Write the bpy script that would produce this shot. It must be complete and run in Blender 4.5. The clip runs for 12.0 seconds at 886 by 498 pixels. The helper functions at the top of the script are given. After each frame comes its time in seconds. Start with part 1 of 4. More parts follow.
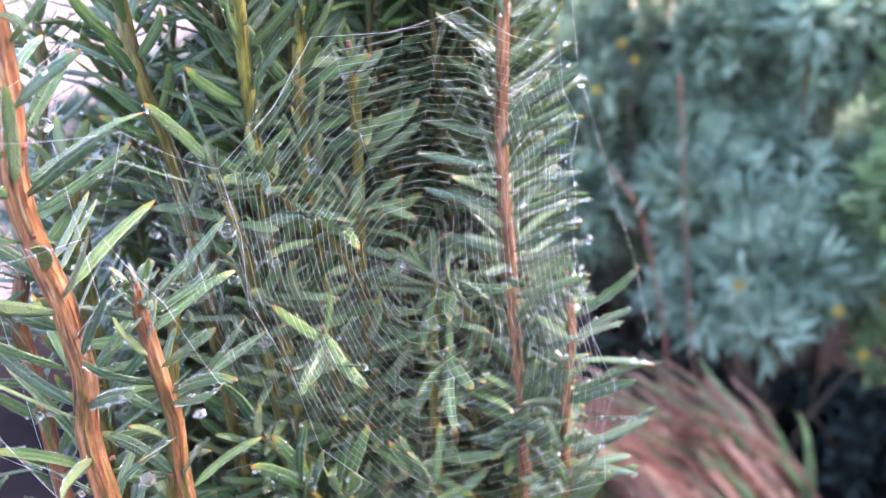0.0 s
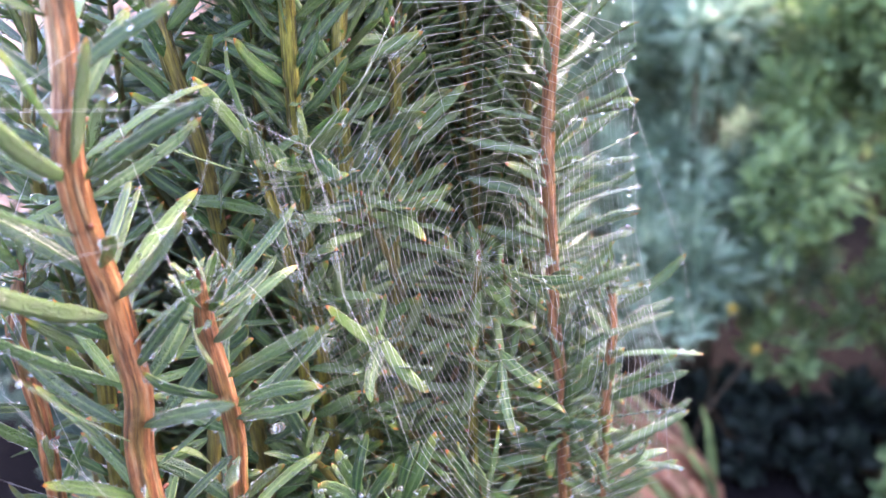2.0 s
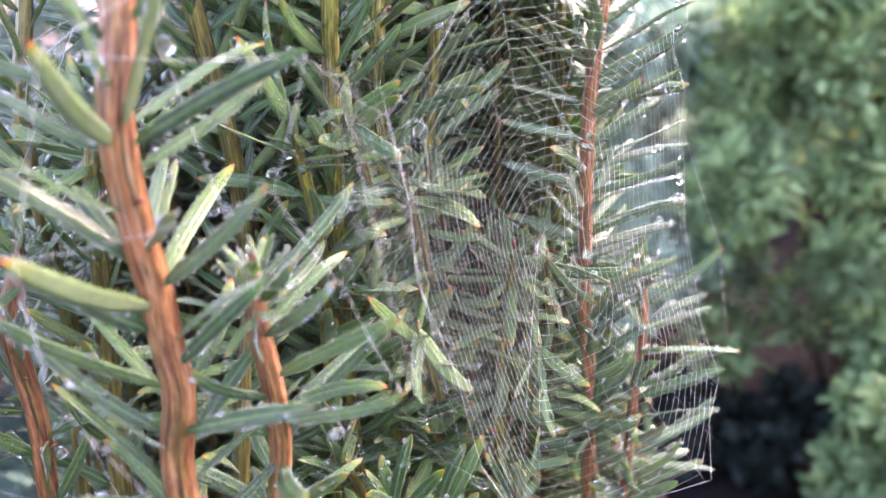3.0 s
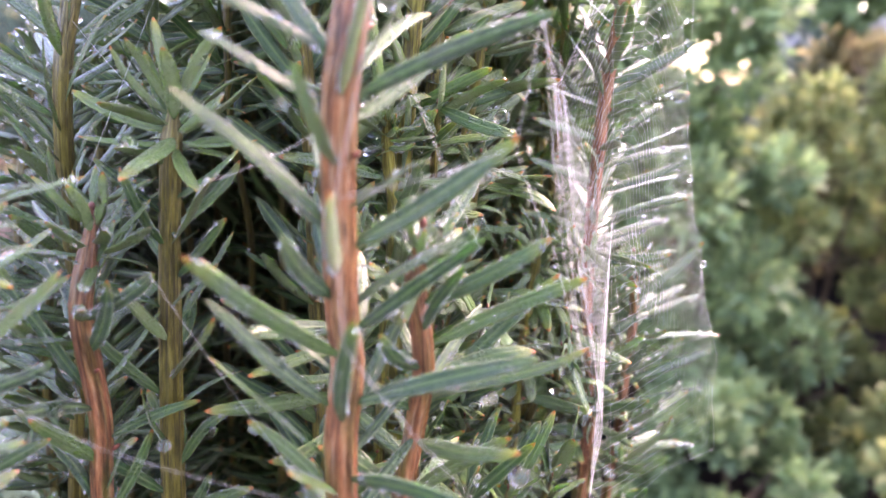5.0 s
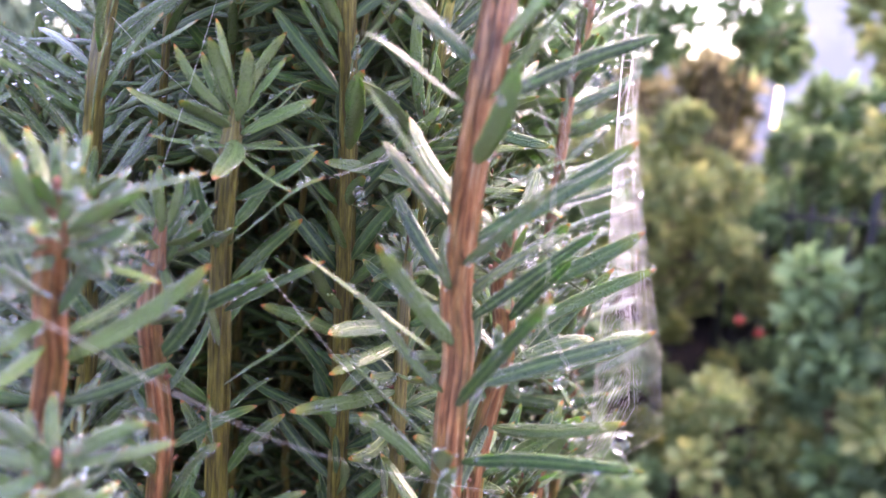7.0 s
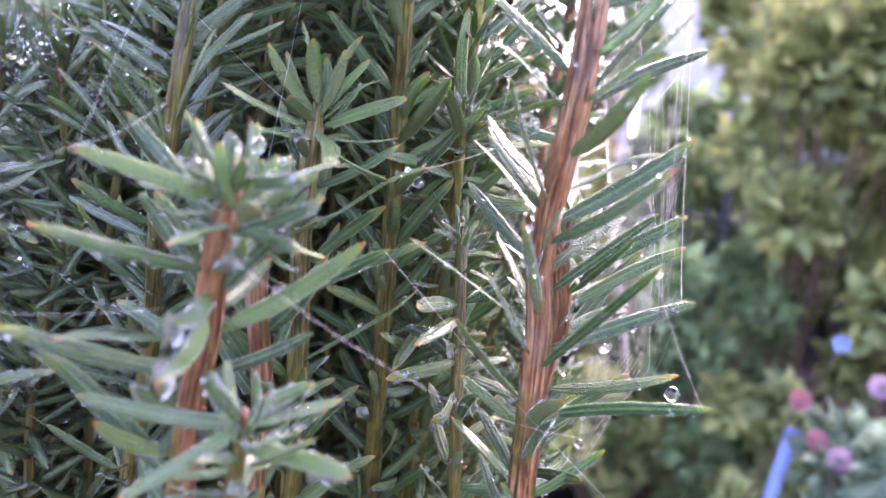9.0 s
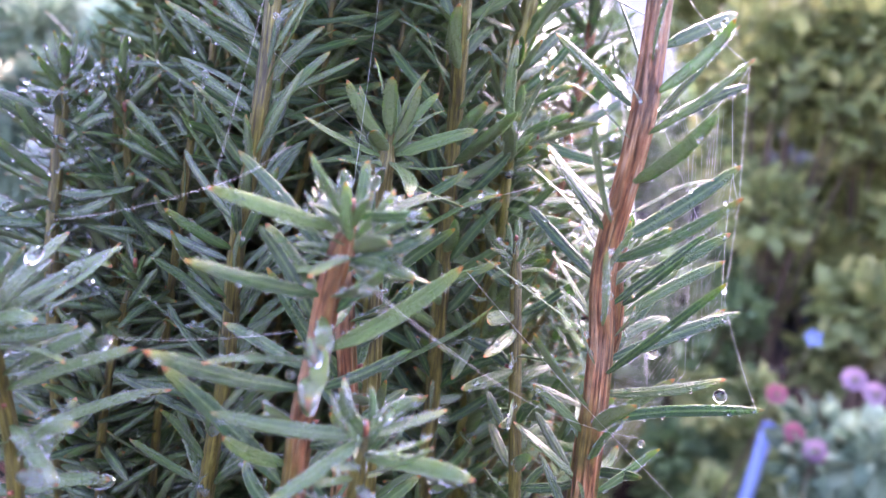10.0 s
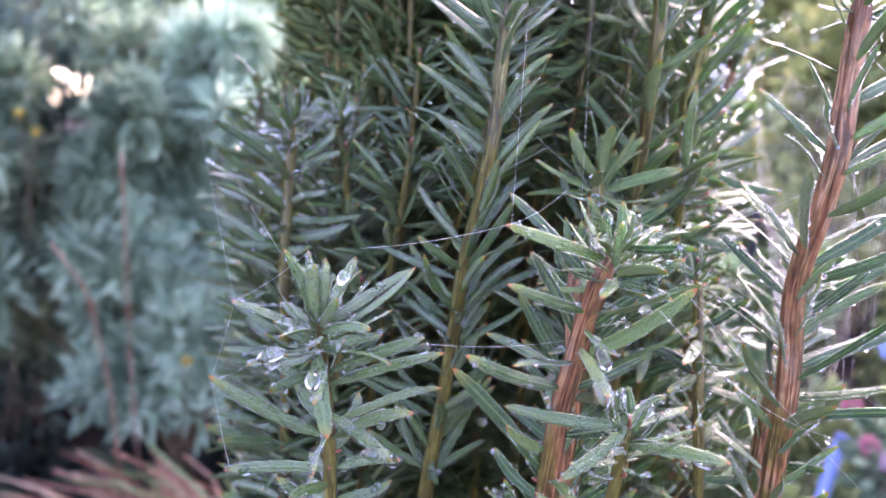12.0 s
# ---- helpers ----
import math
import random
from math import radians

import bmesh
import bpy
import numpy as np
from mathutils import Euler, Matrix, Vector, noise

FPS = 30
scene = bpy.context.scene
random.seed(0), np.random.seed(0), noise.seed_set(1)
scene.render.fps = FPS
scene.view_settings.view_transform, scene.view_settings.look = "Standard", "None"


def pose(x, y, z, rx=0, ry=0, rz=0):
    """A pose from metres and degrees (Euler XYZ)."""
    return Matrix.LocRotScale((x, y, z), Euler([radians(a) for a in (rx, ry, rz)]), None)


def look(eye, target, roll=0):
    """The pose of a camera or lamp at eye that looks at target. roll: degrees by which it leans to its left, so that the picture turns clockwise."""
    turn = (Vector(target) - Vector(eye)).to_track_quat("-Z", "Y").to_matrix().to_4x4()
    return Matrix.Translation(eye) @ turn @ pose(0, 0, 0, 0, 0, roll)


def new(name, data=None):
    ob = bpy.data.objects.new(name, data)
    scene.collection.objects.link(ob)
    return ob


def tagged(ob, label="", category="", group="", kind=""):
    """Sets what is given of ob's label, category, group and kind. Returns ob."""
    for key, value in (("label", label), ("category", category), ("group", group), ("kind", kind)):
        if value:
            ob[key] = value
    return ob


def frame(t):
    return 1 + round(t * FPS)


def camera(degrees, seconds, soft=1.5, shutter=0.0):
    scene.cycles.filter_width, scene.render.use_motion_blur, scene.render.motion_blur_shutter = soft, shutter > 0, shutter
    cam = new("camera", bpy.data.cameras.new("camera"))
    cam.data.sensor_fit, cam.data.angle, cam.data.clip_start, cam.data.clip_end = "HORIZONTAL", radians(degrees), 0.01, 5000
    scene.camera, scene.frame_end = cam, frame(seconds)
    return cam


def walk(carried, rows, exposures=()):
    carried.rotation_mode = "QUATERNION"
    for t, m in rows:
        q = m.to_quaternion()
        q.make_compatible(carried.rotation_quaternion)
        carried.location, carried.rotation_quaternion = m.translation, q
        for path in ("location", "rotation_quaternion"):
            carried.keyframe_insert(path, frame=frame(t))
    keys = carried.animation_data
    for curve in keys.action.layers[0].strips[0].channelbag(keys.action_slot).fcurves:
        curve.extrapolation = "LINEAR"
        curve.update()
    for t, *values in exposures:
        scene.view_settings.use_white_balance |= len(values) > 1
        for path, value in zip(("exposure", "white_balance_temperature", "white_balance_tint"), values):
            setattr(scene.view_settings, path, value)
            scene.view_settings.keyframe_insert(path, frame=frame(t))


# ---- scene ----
cam = camera(61.0, 12.0, soft=1.2)
ROWS = [
    (0.0, (0.0890, 0.0744, 1.0212), (-0.1534, 1.0066, 0.7523), -5.53),
    (0.5, (0.0767, 0.0794, 1.0181), (-0.1407, 1.0176, 0.7488), -5.49),
    (1.0, (0.0646, 0.0762, 1.0183), (-0.1195, 1.0215, 0.7489), -5.31),
    (1.5, (0.0487, 0.0788, 1.0165), (-0.0961, 1.0309, 0.7470), -5.09),
    (2.0, (0.0277, 0.0809, 1.0145), (-0.0723, 1.0395, 0.7479), -4.62),
    (2.5, (0.0105, 0.0936, 1.0103), (-0.0473, 1.0521, 0.7311), -3.55),
    (3.0, (-0.0087, 0.0968, 1.0088), (-0.0233, 1.0580, 0.7333), -2.45),
    (3.2, (-0.0168, 0.0953, 1.0086), (-0.0191, 1.0569, 0.7345), -2.12),
    (4.8, (-0.0821, 0.0949, 0.9971), (0.1343, 1.0416, 0.7587), 0.88),
    (5.0, (-0.0913, 0.0971, 0.9958), (0.1532, 1.0385, 0.7634), 1.19),
    (5.5, (-0.1151, 0.1005, 0.9947), (0.1974, 1.0244, 0.7742), 2.00),
    (6.0, (-0.1337, 0.1090, 0.9906), (0.2410, 1.0130, 0.7846), 2.53),
    (6.5, (-0.1461, 0.1101, 0.9905), (0.2820, 0.9925, 0.7954), 2.93),
    (6.7, (-0.1502, 0.1093, 0.9891), (0.2981, 0.9826, 0.7981), 3.18),
    (8.3, (-0.1949, 0.1006, 0.9881), (0.3804, 0.8988, 0.8097), 4.46),
    (8.5, (-0.1998, 0.1036, 0.9872), (0.3892, 0.8920, 0.8095), 4.66),
    (9.0, (-0.2163, 0.1163, 0.9848), (0.4025, 0.8820, 0.8095), 4.73),
    (9.5, (-0.2297, 0.1193, 0.9865), (0.4086, 0.8693, 0.8130), 4.39),
    (10.0, (-0.2488, 0.1222, 0.9910), (0.3999, 0.8638, 0.8201), 4.12),
    (10.5, (-0.2697, 0.1310, 0.9901), (0.3790, 0.8731, 0.8216), 4.05),
    (11.0, (-0.2857, 0.1359, 0.9916), (0.3533, 0.8864, 0.8228), 3.99),
    (11.5, (-0.3033, 0.1331, 0.9951), (0.3172, 0.8991, 0.8272), 3.90),
    (12.0, (-0.3174, 0.1281, 0.9991), (0.2830, 0.9103, 0.8328), 3.68),
]
walk(cam, [(t, look(eye, target, roll)) for t, eye, target, roll in ROWS],
     [(0.0, 3.5, 6850, 31), (3.0, 3.52, 7550, 35), (5.0, 3.53, 7850, 42), (6.7, 3.45, 7650, 44), (9.5, 3.5, 7000, 48), (10.5, 3.52, 6800, 50), (12.0, 3.45, 7050, 46)])
cam.data.dof.use_dof = True
cam.data.dof.focus_distance = 0.228
cam.data.dof.aperture_fstop = 10.0

# ---- light: soft morning overcast, a veiled low sun ----
SUN_TO = Vector((0.72, 0.30, 0.80)).normalized()
world = bpy.data.worlds.new("sky")
scene.world = world
world.use_nodes = True
wn, wl = world.node_tree.nodes, world.node_tree.links
sky = wn.new("ShaderNodeTexSky")
sky.sky_type, sky.sun_disc = "NISHITA", False
sky.sun_elevation = math.asin(SUN_TO.z)
sky.sun_rotation = math.atan2(SUN_TO.x, SUN_TO.y)
sky.air_density, sky.dust_density, sky.ozone_density = 1.0, 1.3, 2.0
wl.new(sky.outputs[0], wn["Background"].inputs[0])
wn["Background"].inputs[1].default_value = 0.15
sun = new("sun", bpy.data.lights.new("sun", "SUN"))
sun.data.energy, sun.data.angle, sun.data.color = 1.2, radians(26), (1.0, 0.94, 0.90)
sun.matrix_world = look(SUN_TO * 5, (0, 0, 0))

GROUND = -0.45
HEART = np.array([-0.075, 0.42])


# ---- materials ----
class Mat:
    """A small helper that chains shader nodes."""

    def __init__(self, name, rough=0.5, spec=0.5):
        self.m = bpy.data.materials.new(name)
        self.m.use_nodes = True
        self.n, self.l = self.m.node_tree.nodes, self.m.node_tree.links
        self.b = self.n["Principled BSDF"]
        self.b.inputs["Roughness"].default_value = rough
        self.b.inputs["Specular IOR Level"].default_value = spec

    def node(self, kind, links=(), **values):
        nd = self.n.new(kind)
        for key, value in values.items():
            setattr(nd, key, value)
        for slot, src in links:
            if isinstance(src, (int, float, tuple)):
                nd.inputs[slot].default_value = src
            else:
                self.l.new(src, nd.inputs[slot])
        return nd

    def noise(self, scale, vec=None, detail=3.0, rough=0.55):
        nd = self.node("ShaderNodeTexNoise", [("Scale", scale), ("Detail", detail), ("Roughness", rough)])
        if vec is not None:
            self.l.new(vec, nd.inputs["Vector"])
        return nd.outputs["Fac"]

    def ramp(self, fac, stops):
        nd = self.node("ShaderNodeValToRGB", [(0, fac)])
        el = nd.color_ramp.elements
        while len(el) < len(stops):
            el.new(0.5)
        for e, (p, c) in zip(el, stops):
            e.position, e.color = p, (*c, 1) if len(c) == 3 else c
        return nd.outputs["Color"]

    def fac(self, src, lo, hi, a=0.0, b=1.0):
        nd = self.node("ShaderNodeMapRange", [(0, src), (1, lo), (2, hi), (3, a), (4, b)])
        return nd.outputs[0]

    def mix(self, fac, a, b, how="MIX"):
        nd = self.node("ShaderNodeMix", data_type="RGBA", blend_type=how)
        for slot, src in ((0, fac), (6, a), (7, b)):
            if isinstance(src, tuple):
                nd.inputs[slot].default_value = (*src, 1)
            elif isinstance(src, (int, float)):
                nd.inputs[slot].default_value = src
            else:
                self.l.new(src, nd.inputs[slot])
        return nd.outputs[2]

    def math(self, op, a, b=0.0):
        return self.node("ShaderNodeMath", [(0, a), (1, b)], operation=op).outputs[0]

    def color(self, src):
        if isinstance(src, tuple):
            self.b.inputs["Base Color"].default_value = (*src, 1)
        else:
            self.l.new(src, self.b.inputs["Base Color"])
        return self

    def bump(self, src, strength, distance):
        nd = self.node("ShaderNodeBump", [("Height", src), ("Strength", strength), ("Distance", distance)])
        self.l.new(nd.outputs[0], self.b.inputs["Normal"])
        return self


def needle_material(name, young=0.0, dewy=0.0, tips=0.0, inner_shade=False):
    """Flat yew needle: raised pale midrib, pale margins, orange tip; beaded with dew, but dry and darkened by painted
    shade deep inside.
    """
    k = Mat(name, 0.5, 0.45)
    uv = k.node("ShaderNodeSeparateXYZ", [(0, k.node("ShaderNodeUVMap").outputs[0])])
    across, along = uv.outputs[0], uv.outputs[1]
    rnd = k.math("FRACT", k.math("ADD", k.node("ShaderNodeObjectInfo").outputs["Random"],
                                 k.node("ShaderNodeNewGeometry").outputs["Random Per Island"]))
    pos = k.node("ShaderNodeNewGeometry").outputs["Position"]
    body = k.ramp(rnd, [(0.0, (0.010, 0.045, 0.019)), (0.45, (0.023, 0.082, 0.029)),
                        (0.8, (0.048, 0.120, 0.031)), (1.0, (0.078, 0.145, 0.034))])
    blot = k.noise(420.0, pos, 4.0)
    body = k.mix(k.fac(blot, 0.35, 0.75, 0.0, 0.5), body, (0.080, 0.140, 0.052))
    if young:
        body = k.mix(young, body, (0.20, 0.31, 0.075))
    rib = k.fac(k.math("ABSOLUTE", k.math("SUBTRACT", across, 1.0)), 0.0, 0.3, 0.6, 0.0)
    body = k.mix(rib, body, (0.15, 0.25, 0.075))
    margin = k.fac(across, 0.0, 0.25, 0.55, 0.0)
    body = k.mix(margin, body, (0.23, 0.32, 0.095))
    under = k.fac(across, -0.05, -0.25)
    body = k.mix(under, body, (0.15, 0.215, 0.09))
    tipped = k.fac(rnd, 0.5 - tips, 0.8 - tips)
    yellow = k.math("MULTIPLY", k.fac(along, 0.80, 0.97), k.fac(tipped, 0.0, 1.0, 0.1, 0.8))
    body = k.mix(yellow, body, (0.26, 0.28, 0.045))
    tip = k.math("MULTIPLY", k.fac(along, 0.945, 0.98), tipped)
    body = k.mix(tip, body, (0.55, 0.16, 0.04))
    film = k.noise(1500.0, pos, 2.0)
    line = k.math("SINE", k.math("MULTIPLY", across, 34.0))
    grain = k.math("ADD", k.math("MULTIPLY", k.noise(700.0, pos, 3.0), 0.6), k.math("MULTIPLY", line, 0.16))
    if inner_shade:
        # shade of the shrub's interior, mixed into the needle colour; dull and dry
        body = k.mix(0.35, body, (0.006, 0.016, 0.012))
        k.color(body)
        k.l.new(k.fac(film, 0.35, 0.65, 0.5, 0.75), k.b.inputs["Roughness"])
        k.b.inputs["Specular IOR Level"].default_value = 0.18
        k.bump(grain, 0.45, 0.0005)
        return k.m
    # beads of dew in two sizes, lying in patches, with a pale frost of the finest between them
    patch = k.fac(k.noise(190.0, pos, 2.0), 0.46 - 0.14 * dewy, 0.60 - 0.10 * dewy)
    big = k.node("ShaderNodeTexVoronoi", [("Vector", pos), ("Scale", 1250.0), ("Randomness", 1.0)]).outputs["Distance"]
    small = k.node("ShaderNodeTexVoronoi", [("Vector", pos), ("Scale", 2900.0), ("Randomness", 1.0)]).outputs["Distance"]
    pearl = k.math("MULTIPLY", k.fac(big, 0.46, 0.12), patch)
    seed = k.fac(small, 0.50, 0.18)
    frost = k.math("MULTIPLY", k.math("MULTIPLY", seed, patch), 0.06 + 0.44 * dewy)
    body = k.mix(frost, body, (0.44, 0.50, 0.48))
    k.color(body)
    wet = k.math("MAXIMUM", pearl, k.math("MULTIPLY", seed, 0.6))
    k.l.new(k.fac(wet, 0.0, 0.5, 0.50, 0.10), k.b.inputs["Roughness"])
    height = k.math("ADD", grain, k.math("ADD", k.math("MULTIPLY", pearl, 1.6), k.math("MULTIPLY", seed, 0.35)))
    k.bump(height, 0.95, 0.0007)
    k.b.inputs["Coat Weight"].default_value = 0.22 + 0.50 * dewy
    k.b.inputs["Coat Roughness"].default_value = 0.24
    k.b.inputs["Subsurface Weight"].default_value = 0.3
    k.b.inputs["Subsurface Radius"].default_value = (0.5, 1.0, 0.25)
    k.b.inputs["Subsurface Scale"].default_value = 0.0012
    return k.m


def bark_material(name, olive, fresh=0.0):
    k = Mat(name, 0.55, 0.4)
    uv = k.node("ShaderNodeUVMap").outputs[0]
    sep = k.node("ShaderNodeSeparateXYZ", [(0, uv)])
    around, up = sep.outputs[0], sep.outputs[1]
    wob = k.node("ShaderNodeTexNoise", [("Vector", uv), ("Scale", 60.0), ("Detail", 2.0)]).outputs["Color"]
    bent = k.node("ShaderNodeVectorMath", [(0, uv), (1, k.node("ShaderNodeVectorMath", [(0, wob), (1, (0.22, 0.0, 0.0))], operation="MULTIPLY").outputs[0])], operation="ADD").outputs[0]
    strip = k.node("ShaderNodeMapping", [(0, bent), (3, (2.6, 12.0, 1.0))]).outputs[0]
    fibre = k.noise(3.0, strip, 5.0, 0.65)
    patch = k.noise(2.2, k.node("ShaderNodeMapping", [(0, uv), (3, (1.2, 16.0, 1.0))]).outputs[0], 3.0)
    base = k.ramp(fibre, [(0.34, (0.09, 0.032, 0.018)), (0.44, (0.30, 0.10, 0.042)),
                          (0.54, (0.44, 0.18, 0.078)), (0.66, (0.54, 0.34, 0.22))])
    green = k.ramp(fibre, [(0.34, (0.05, 0.040, 0.010)), (0.5, (0.16, 0.130, 0.022)), (0.66, (0.28, 0.235, 0.055))])
    green = k.mix(fresh, green, k.ramp(fibre, [(0.34, (0.07, 0.062, 0.012)), (0.5, (0.24, 0.22, 0.03)), (0.66, (0.38, 0.36, 0.07))]))
    crack = k.noise(2.0, k.node("ShaderNodeMapping", [(0, bent), (3, (4.0, 9.0, 1.0))]).outputs[0], 2.0, 0.5)
    crack = k.fac(k.math("ABSOLUTE", k.math("SUBTRACT", crack, 0.5)), 0.006, 0.032, 1.0, 0.0)
    low = k.fac(up, 0.95, 0.88)
    greenness = k.math("MULTIPLY", k.fac(patch, 0.44 - olive, 0.60 - olive), k.fac(low, 0.0, 1.0, 0.25 + olive * 2, 1.0))
    mott = k.fac(k.noise(7.0, k.node("ShaderNodeMapping", [(0, uv), (3, (1.0, 30.0, 1.0))]).outputs[0], 4.0), 0.35, 0.65, 0.62, 1.1)
    tone = k.mix(k.math("MULTIPLY", crack, 0.7), k.mix(greenness, base, green), (0.035, 0.016, 0.009))
    k.color(k.mix(1.0, tone, k.node("ShaderNodeCombineColor", [(0, mott), (1, mott), (2, mott)]).outputs[0], "MULTIPLY"))
    k.bump(k.math("SUBTRACT", fibre, k.math("MULTIPLY", crack, 0.6)), 0.9, 0.0012)
    k.l.new(k.fac(fibre, 0.3, 0.7, 0.55, 0.3), k.b.inputs["Roughness"])
    k.b.inputs["Coat Weight"].default_value = 0.25
    k.b.inputs["Coat Roughness"].default_value = 0.15
    return k.m


def bud_material():
    k = Mat("bud_scale", 0.45)
    pos = k.node("ShaderNodeTexCoord").outputs["Object"]
    k.color(k.ramp(k.noise(900.0, pos, 3.0), [(0.3, (0.09, 0.022, 0.016)), (0.6, (0.24, 0.075, 0.045)), (0.8, (0.42, 0.2, 0.09))]))
    k.bump(k.noise(1400.0, pos), 0.5, 0.0004)
    return k.m


def water_material():
    k = Mat("water", 0.0, 0.5)
    k.b.inputs["Transmission Weight"].default_value = 1.0
    k.b.inputs["IOR"].default_value = 1.333
    k.color((1.0, 1.0, 1.0))
    return k.m


def dew_material():
    """Clear beads with a trace of scattered light."""
    k = Mat("fine_dew", 0.02, 0.7)
    k.b.inputs["Transmission Weight"].default_value = 0.96
    k.b.inputs["IOR"].default_value = 1.333
    k.color((0.97, 0.98, 1.0))
    return k.m


def silk_material():
    """Clear pale silk: it glints, and passes most of the light that comes from behind."""
    k = Mat("spider_silk", 0.4, 0.6)
    k.color((0.95, 0.94, 0.96))
    k.b.inputs["Transmission Weight"].default_value = 0.45
    k.b.inputs["IOR"].default_value = 1.5
    thin = k.node("ShaderNodeBsdfTranslucent", [("Color", (0.95, 0.94, 0.96, 1.0))])
    both = k.node("ShaderNodeMixShader", [(0, 0.6)])
    k.l.new(k.b.outputs[0], both.inputs[1])
    k.l.new(thin.outputs[0], both.inputs[2])
    k.l.new(both.outputs[0], k.n["Material Output"].inputs["Surface"])
    return k.m


def leaf_material(name, dark, mid, light, rough=0.55):
    k = Mat(name, rough, 0.4)
    rnd = k.node("ShaderNodeNewGeometry").outputs["Random Per Island"]
    pos = k.node("ShaderNodeTexCoord").outputs["Object"]
    c = k.ramp(rnd, [(0.0, dark), (0.5, mid), (1.0, light)])
    # dark pockets by noise: the shaded gaps between clumps, put into the colour
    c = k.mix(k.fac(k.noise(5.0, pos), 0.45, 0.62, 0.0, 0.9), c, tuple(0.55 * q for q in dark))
    thin = k.node("ShaderNodeBsdfTranslucent")
    k.l.new(c, thin.inputs["Color"])
    both = k.node("ShaderNodeMixShader", [(0, 0.5)])
    k.l.new(k.b.outputs[0], both.inputs[1])
    k.l.new(thin.outputs[0], both.inputs[2])
    k.l.new(both.outputs[0], k.n["Material Output"].inputs["Surface"])
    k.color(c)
    return k.m


def soil_material():
    k = Mat("soil", 0.95, 0.06)
    pos = k.node("ShaderNodeTexCoord").outputs["Object"]
    n1, n2 = k.noise(3.0, pos, 6.0), k.noise(45.0, pos, 5.0)
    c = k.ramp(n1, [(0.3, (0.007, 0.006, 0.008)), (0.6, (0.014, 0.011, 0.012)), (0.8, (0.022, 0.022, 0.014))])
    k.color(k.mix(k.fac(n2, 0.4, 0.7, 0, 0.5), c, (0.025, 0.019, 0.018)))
    k.bump(n2, 0.8, 0.02)
    return k.m


def plain_material(name, c0, c1, rough=0.6, scale=20.0, bump=0.002):
    k = Mat(name, rough, 0.4)
    pos = k.node("ShaderNodeTexCoord").outputs["Object"]
    n = k.noise(scale, pos, 4.0)
    k.color(k.ramp(n, [(0.3, c0), (0.7, c1)]))
    k.bump(n, 0.4, bump)
    return k.m


NEEDLE, YOUNG, BUD = needle_material("yew_needle"), needle_material("yew_young_needle", 0.5, 0.15, 0.6), bud_material()
SPROUT = needle_material("yew_sprout_needle", 0.3, 0.2, 0.5)
FRONT = needle_material("yew_front_needle", 0.0, 0.3, 0.3)
FROSTED = needle_material("yew_frosted_needle", 0.28, 0.8, 0.5)
INNER_SHADE = needle_material("yew_inner_shade_needle", inner_shade=True)
WET, DEWY = needle_material("yew_wet_needle", 0.05, 0.3), needle_material("yew_dewy_needle", 0.08, 1.0)
BARK, BARK_OLIVE = bark_material("yew_bark", 0.0), bark_material("yew_olive_bark", 0.38)
BARK_GREEN = bark_material("yew_green_bark", 0.42, 0.7)
WATER, FINE_DEW, SILK, SOIL = water_material(), dew_material(), silk_material(), soil_material()


# ---- mesh helpers ----
def mesh(name, verts, faces, material, uvs=None, smooth=True):
    """uvs: one (u, v) for each vertex."""
    me = bpy.data.meshes.new(name)
    me.from_pydata([tuple(v) for v in verts], [], faces)
    me.materials.append(material)
    if smooth:
        me.polygons.foreach_set("use_smooth", [True] * len(me.polygons))
    if uvs is not None:
        lay = me.uv_layers.new(name="UVMap")
        loops = np.empty(len(me.loops), dtype=np.int32)
        me.loops.foreach_get("vertex_index", loops)
        lay.data.foreach_set("uv", np.asarray(uvs, dtype=np.float32)[loops].ravel())
    me.update()
    return me


def part(name, me, parent, label="", kind=""):
    ob = new(name, me)
    ob.parent = parent
    return tagged(ob, label, kind=kind)


def thing(name, label, category, group="", kind="", me=None, at=(0, 0, 0)):
    ob = tagged(new(name, me), label, category, group, kind)
    ob.location = at
    return ob


class Soup:
    """Gathers many small pieces into one mesh."""

    def __init__(self):
        self.v, self.f, self.u, self.n = [], [], [], 0

    def add(self, verts, faces, uvs=None):
        self.v.append(np.asarray(verts))
        self.f.extend([tuple(i + self.n for i in f) for f in faces])
        self.u.append(np.zeros((len(verts), 2)) if uvs is None else np.asarray(uvs))
        self.n += len(verts)

    def mesh(self, name, material, smooth=True):
        return mesh(name, np.concatenate(self.v), self.f, material, np.concatenate(self.u), smooth)


def spline(pts, step):
    """Points along a smooth line through pts, about step apart, with no overshoot where the spacing changes."""
    p = np.asarray(pts, float)
    gaps = np.linalg.norm(np.diff(p, axis=0), axis=1)
    slope = np.diff(p, axis=0) / gaps[:, None]
    tan = np.vstack([slope[:1], (slope[:-1] * gaps[1:, None] + slope[1:] * gaps[:-1, None]) / (gaps[1:] + gaps[:-1])[:, None], slope[-1:]])
    out = []
    for i, g in enumerate(gaps):
        for t in np.arange(max(1, int(g / step))) / max(1, int(g / step)):
            a, b, c, d = 2 * t ** 3 - 3 * t * t + 1, t ** 3 - 2 * t * t + t, 3 * t * t - 2 * t ** 3, t ** 3 - t * t
            out.append(a * p[i] + b * g * tan[i] + c * p[i + 1] + d * g * tan[i + 1])
    out.append(p[-1])
    return np.array(out)


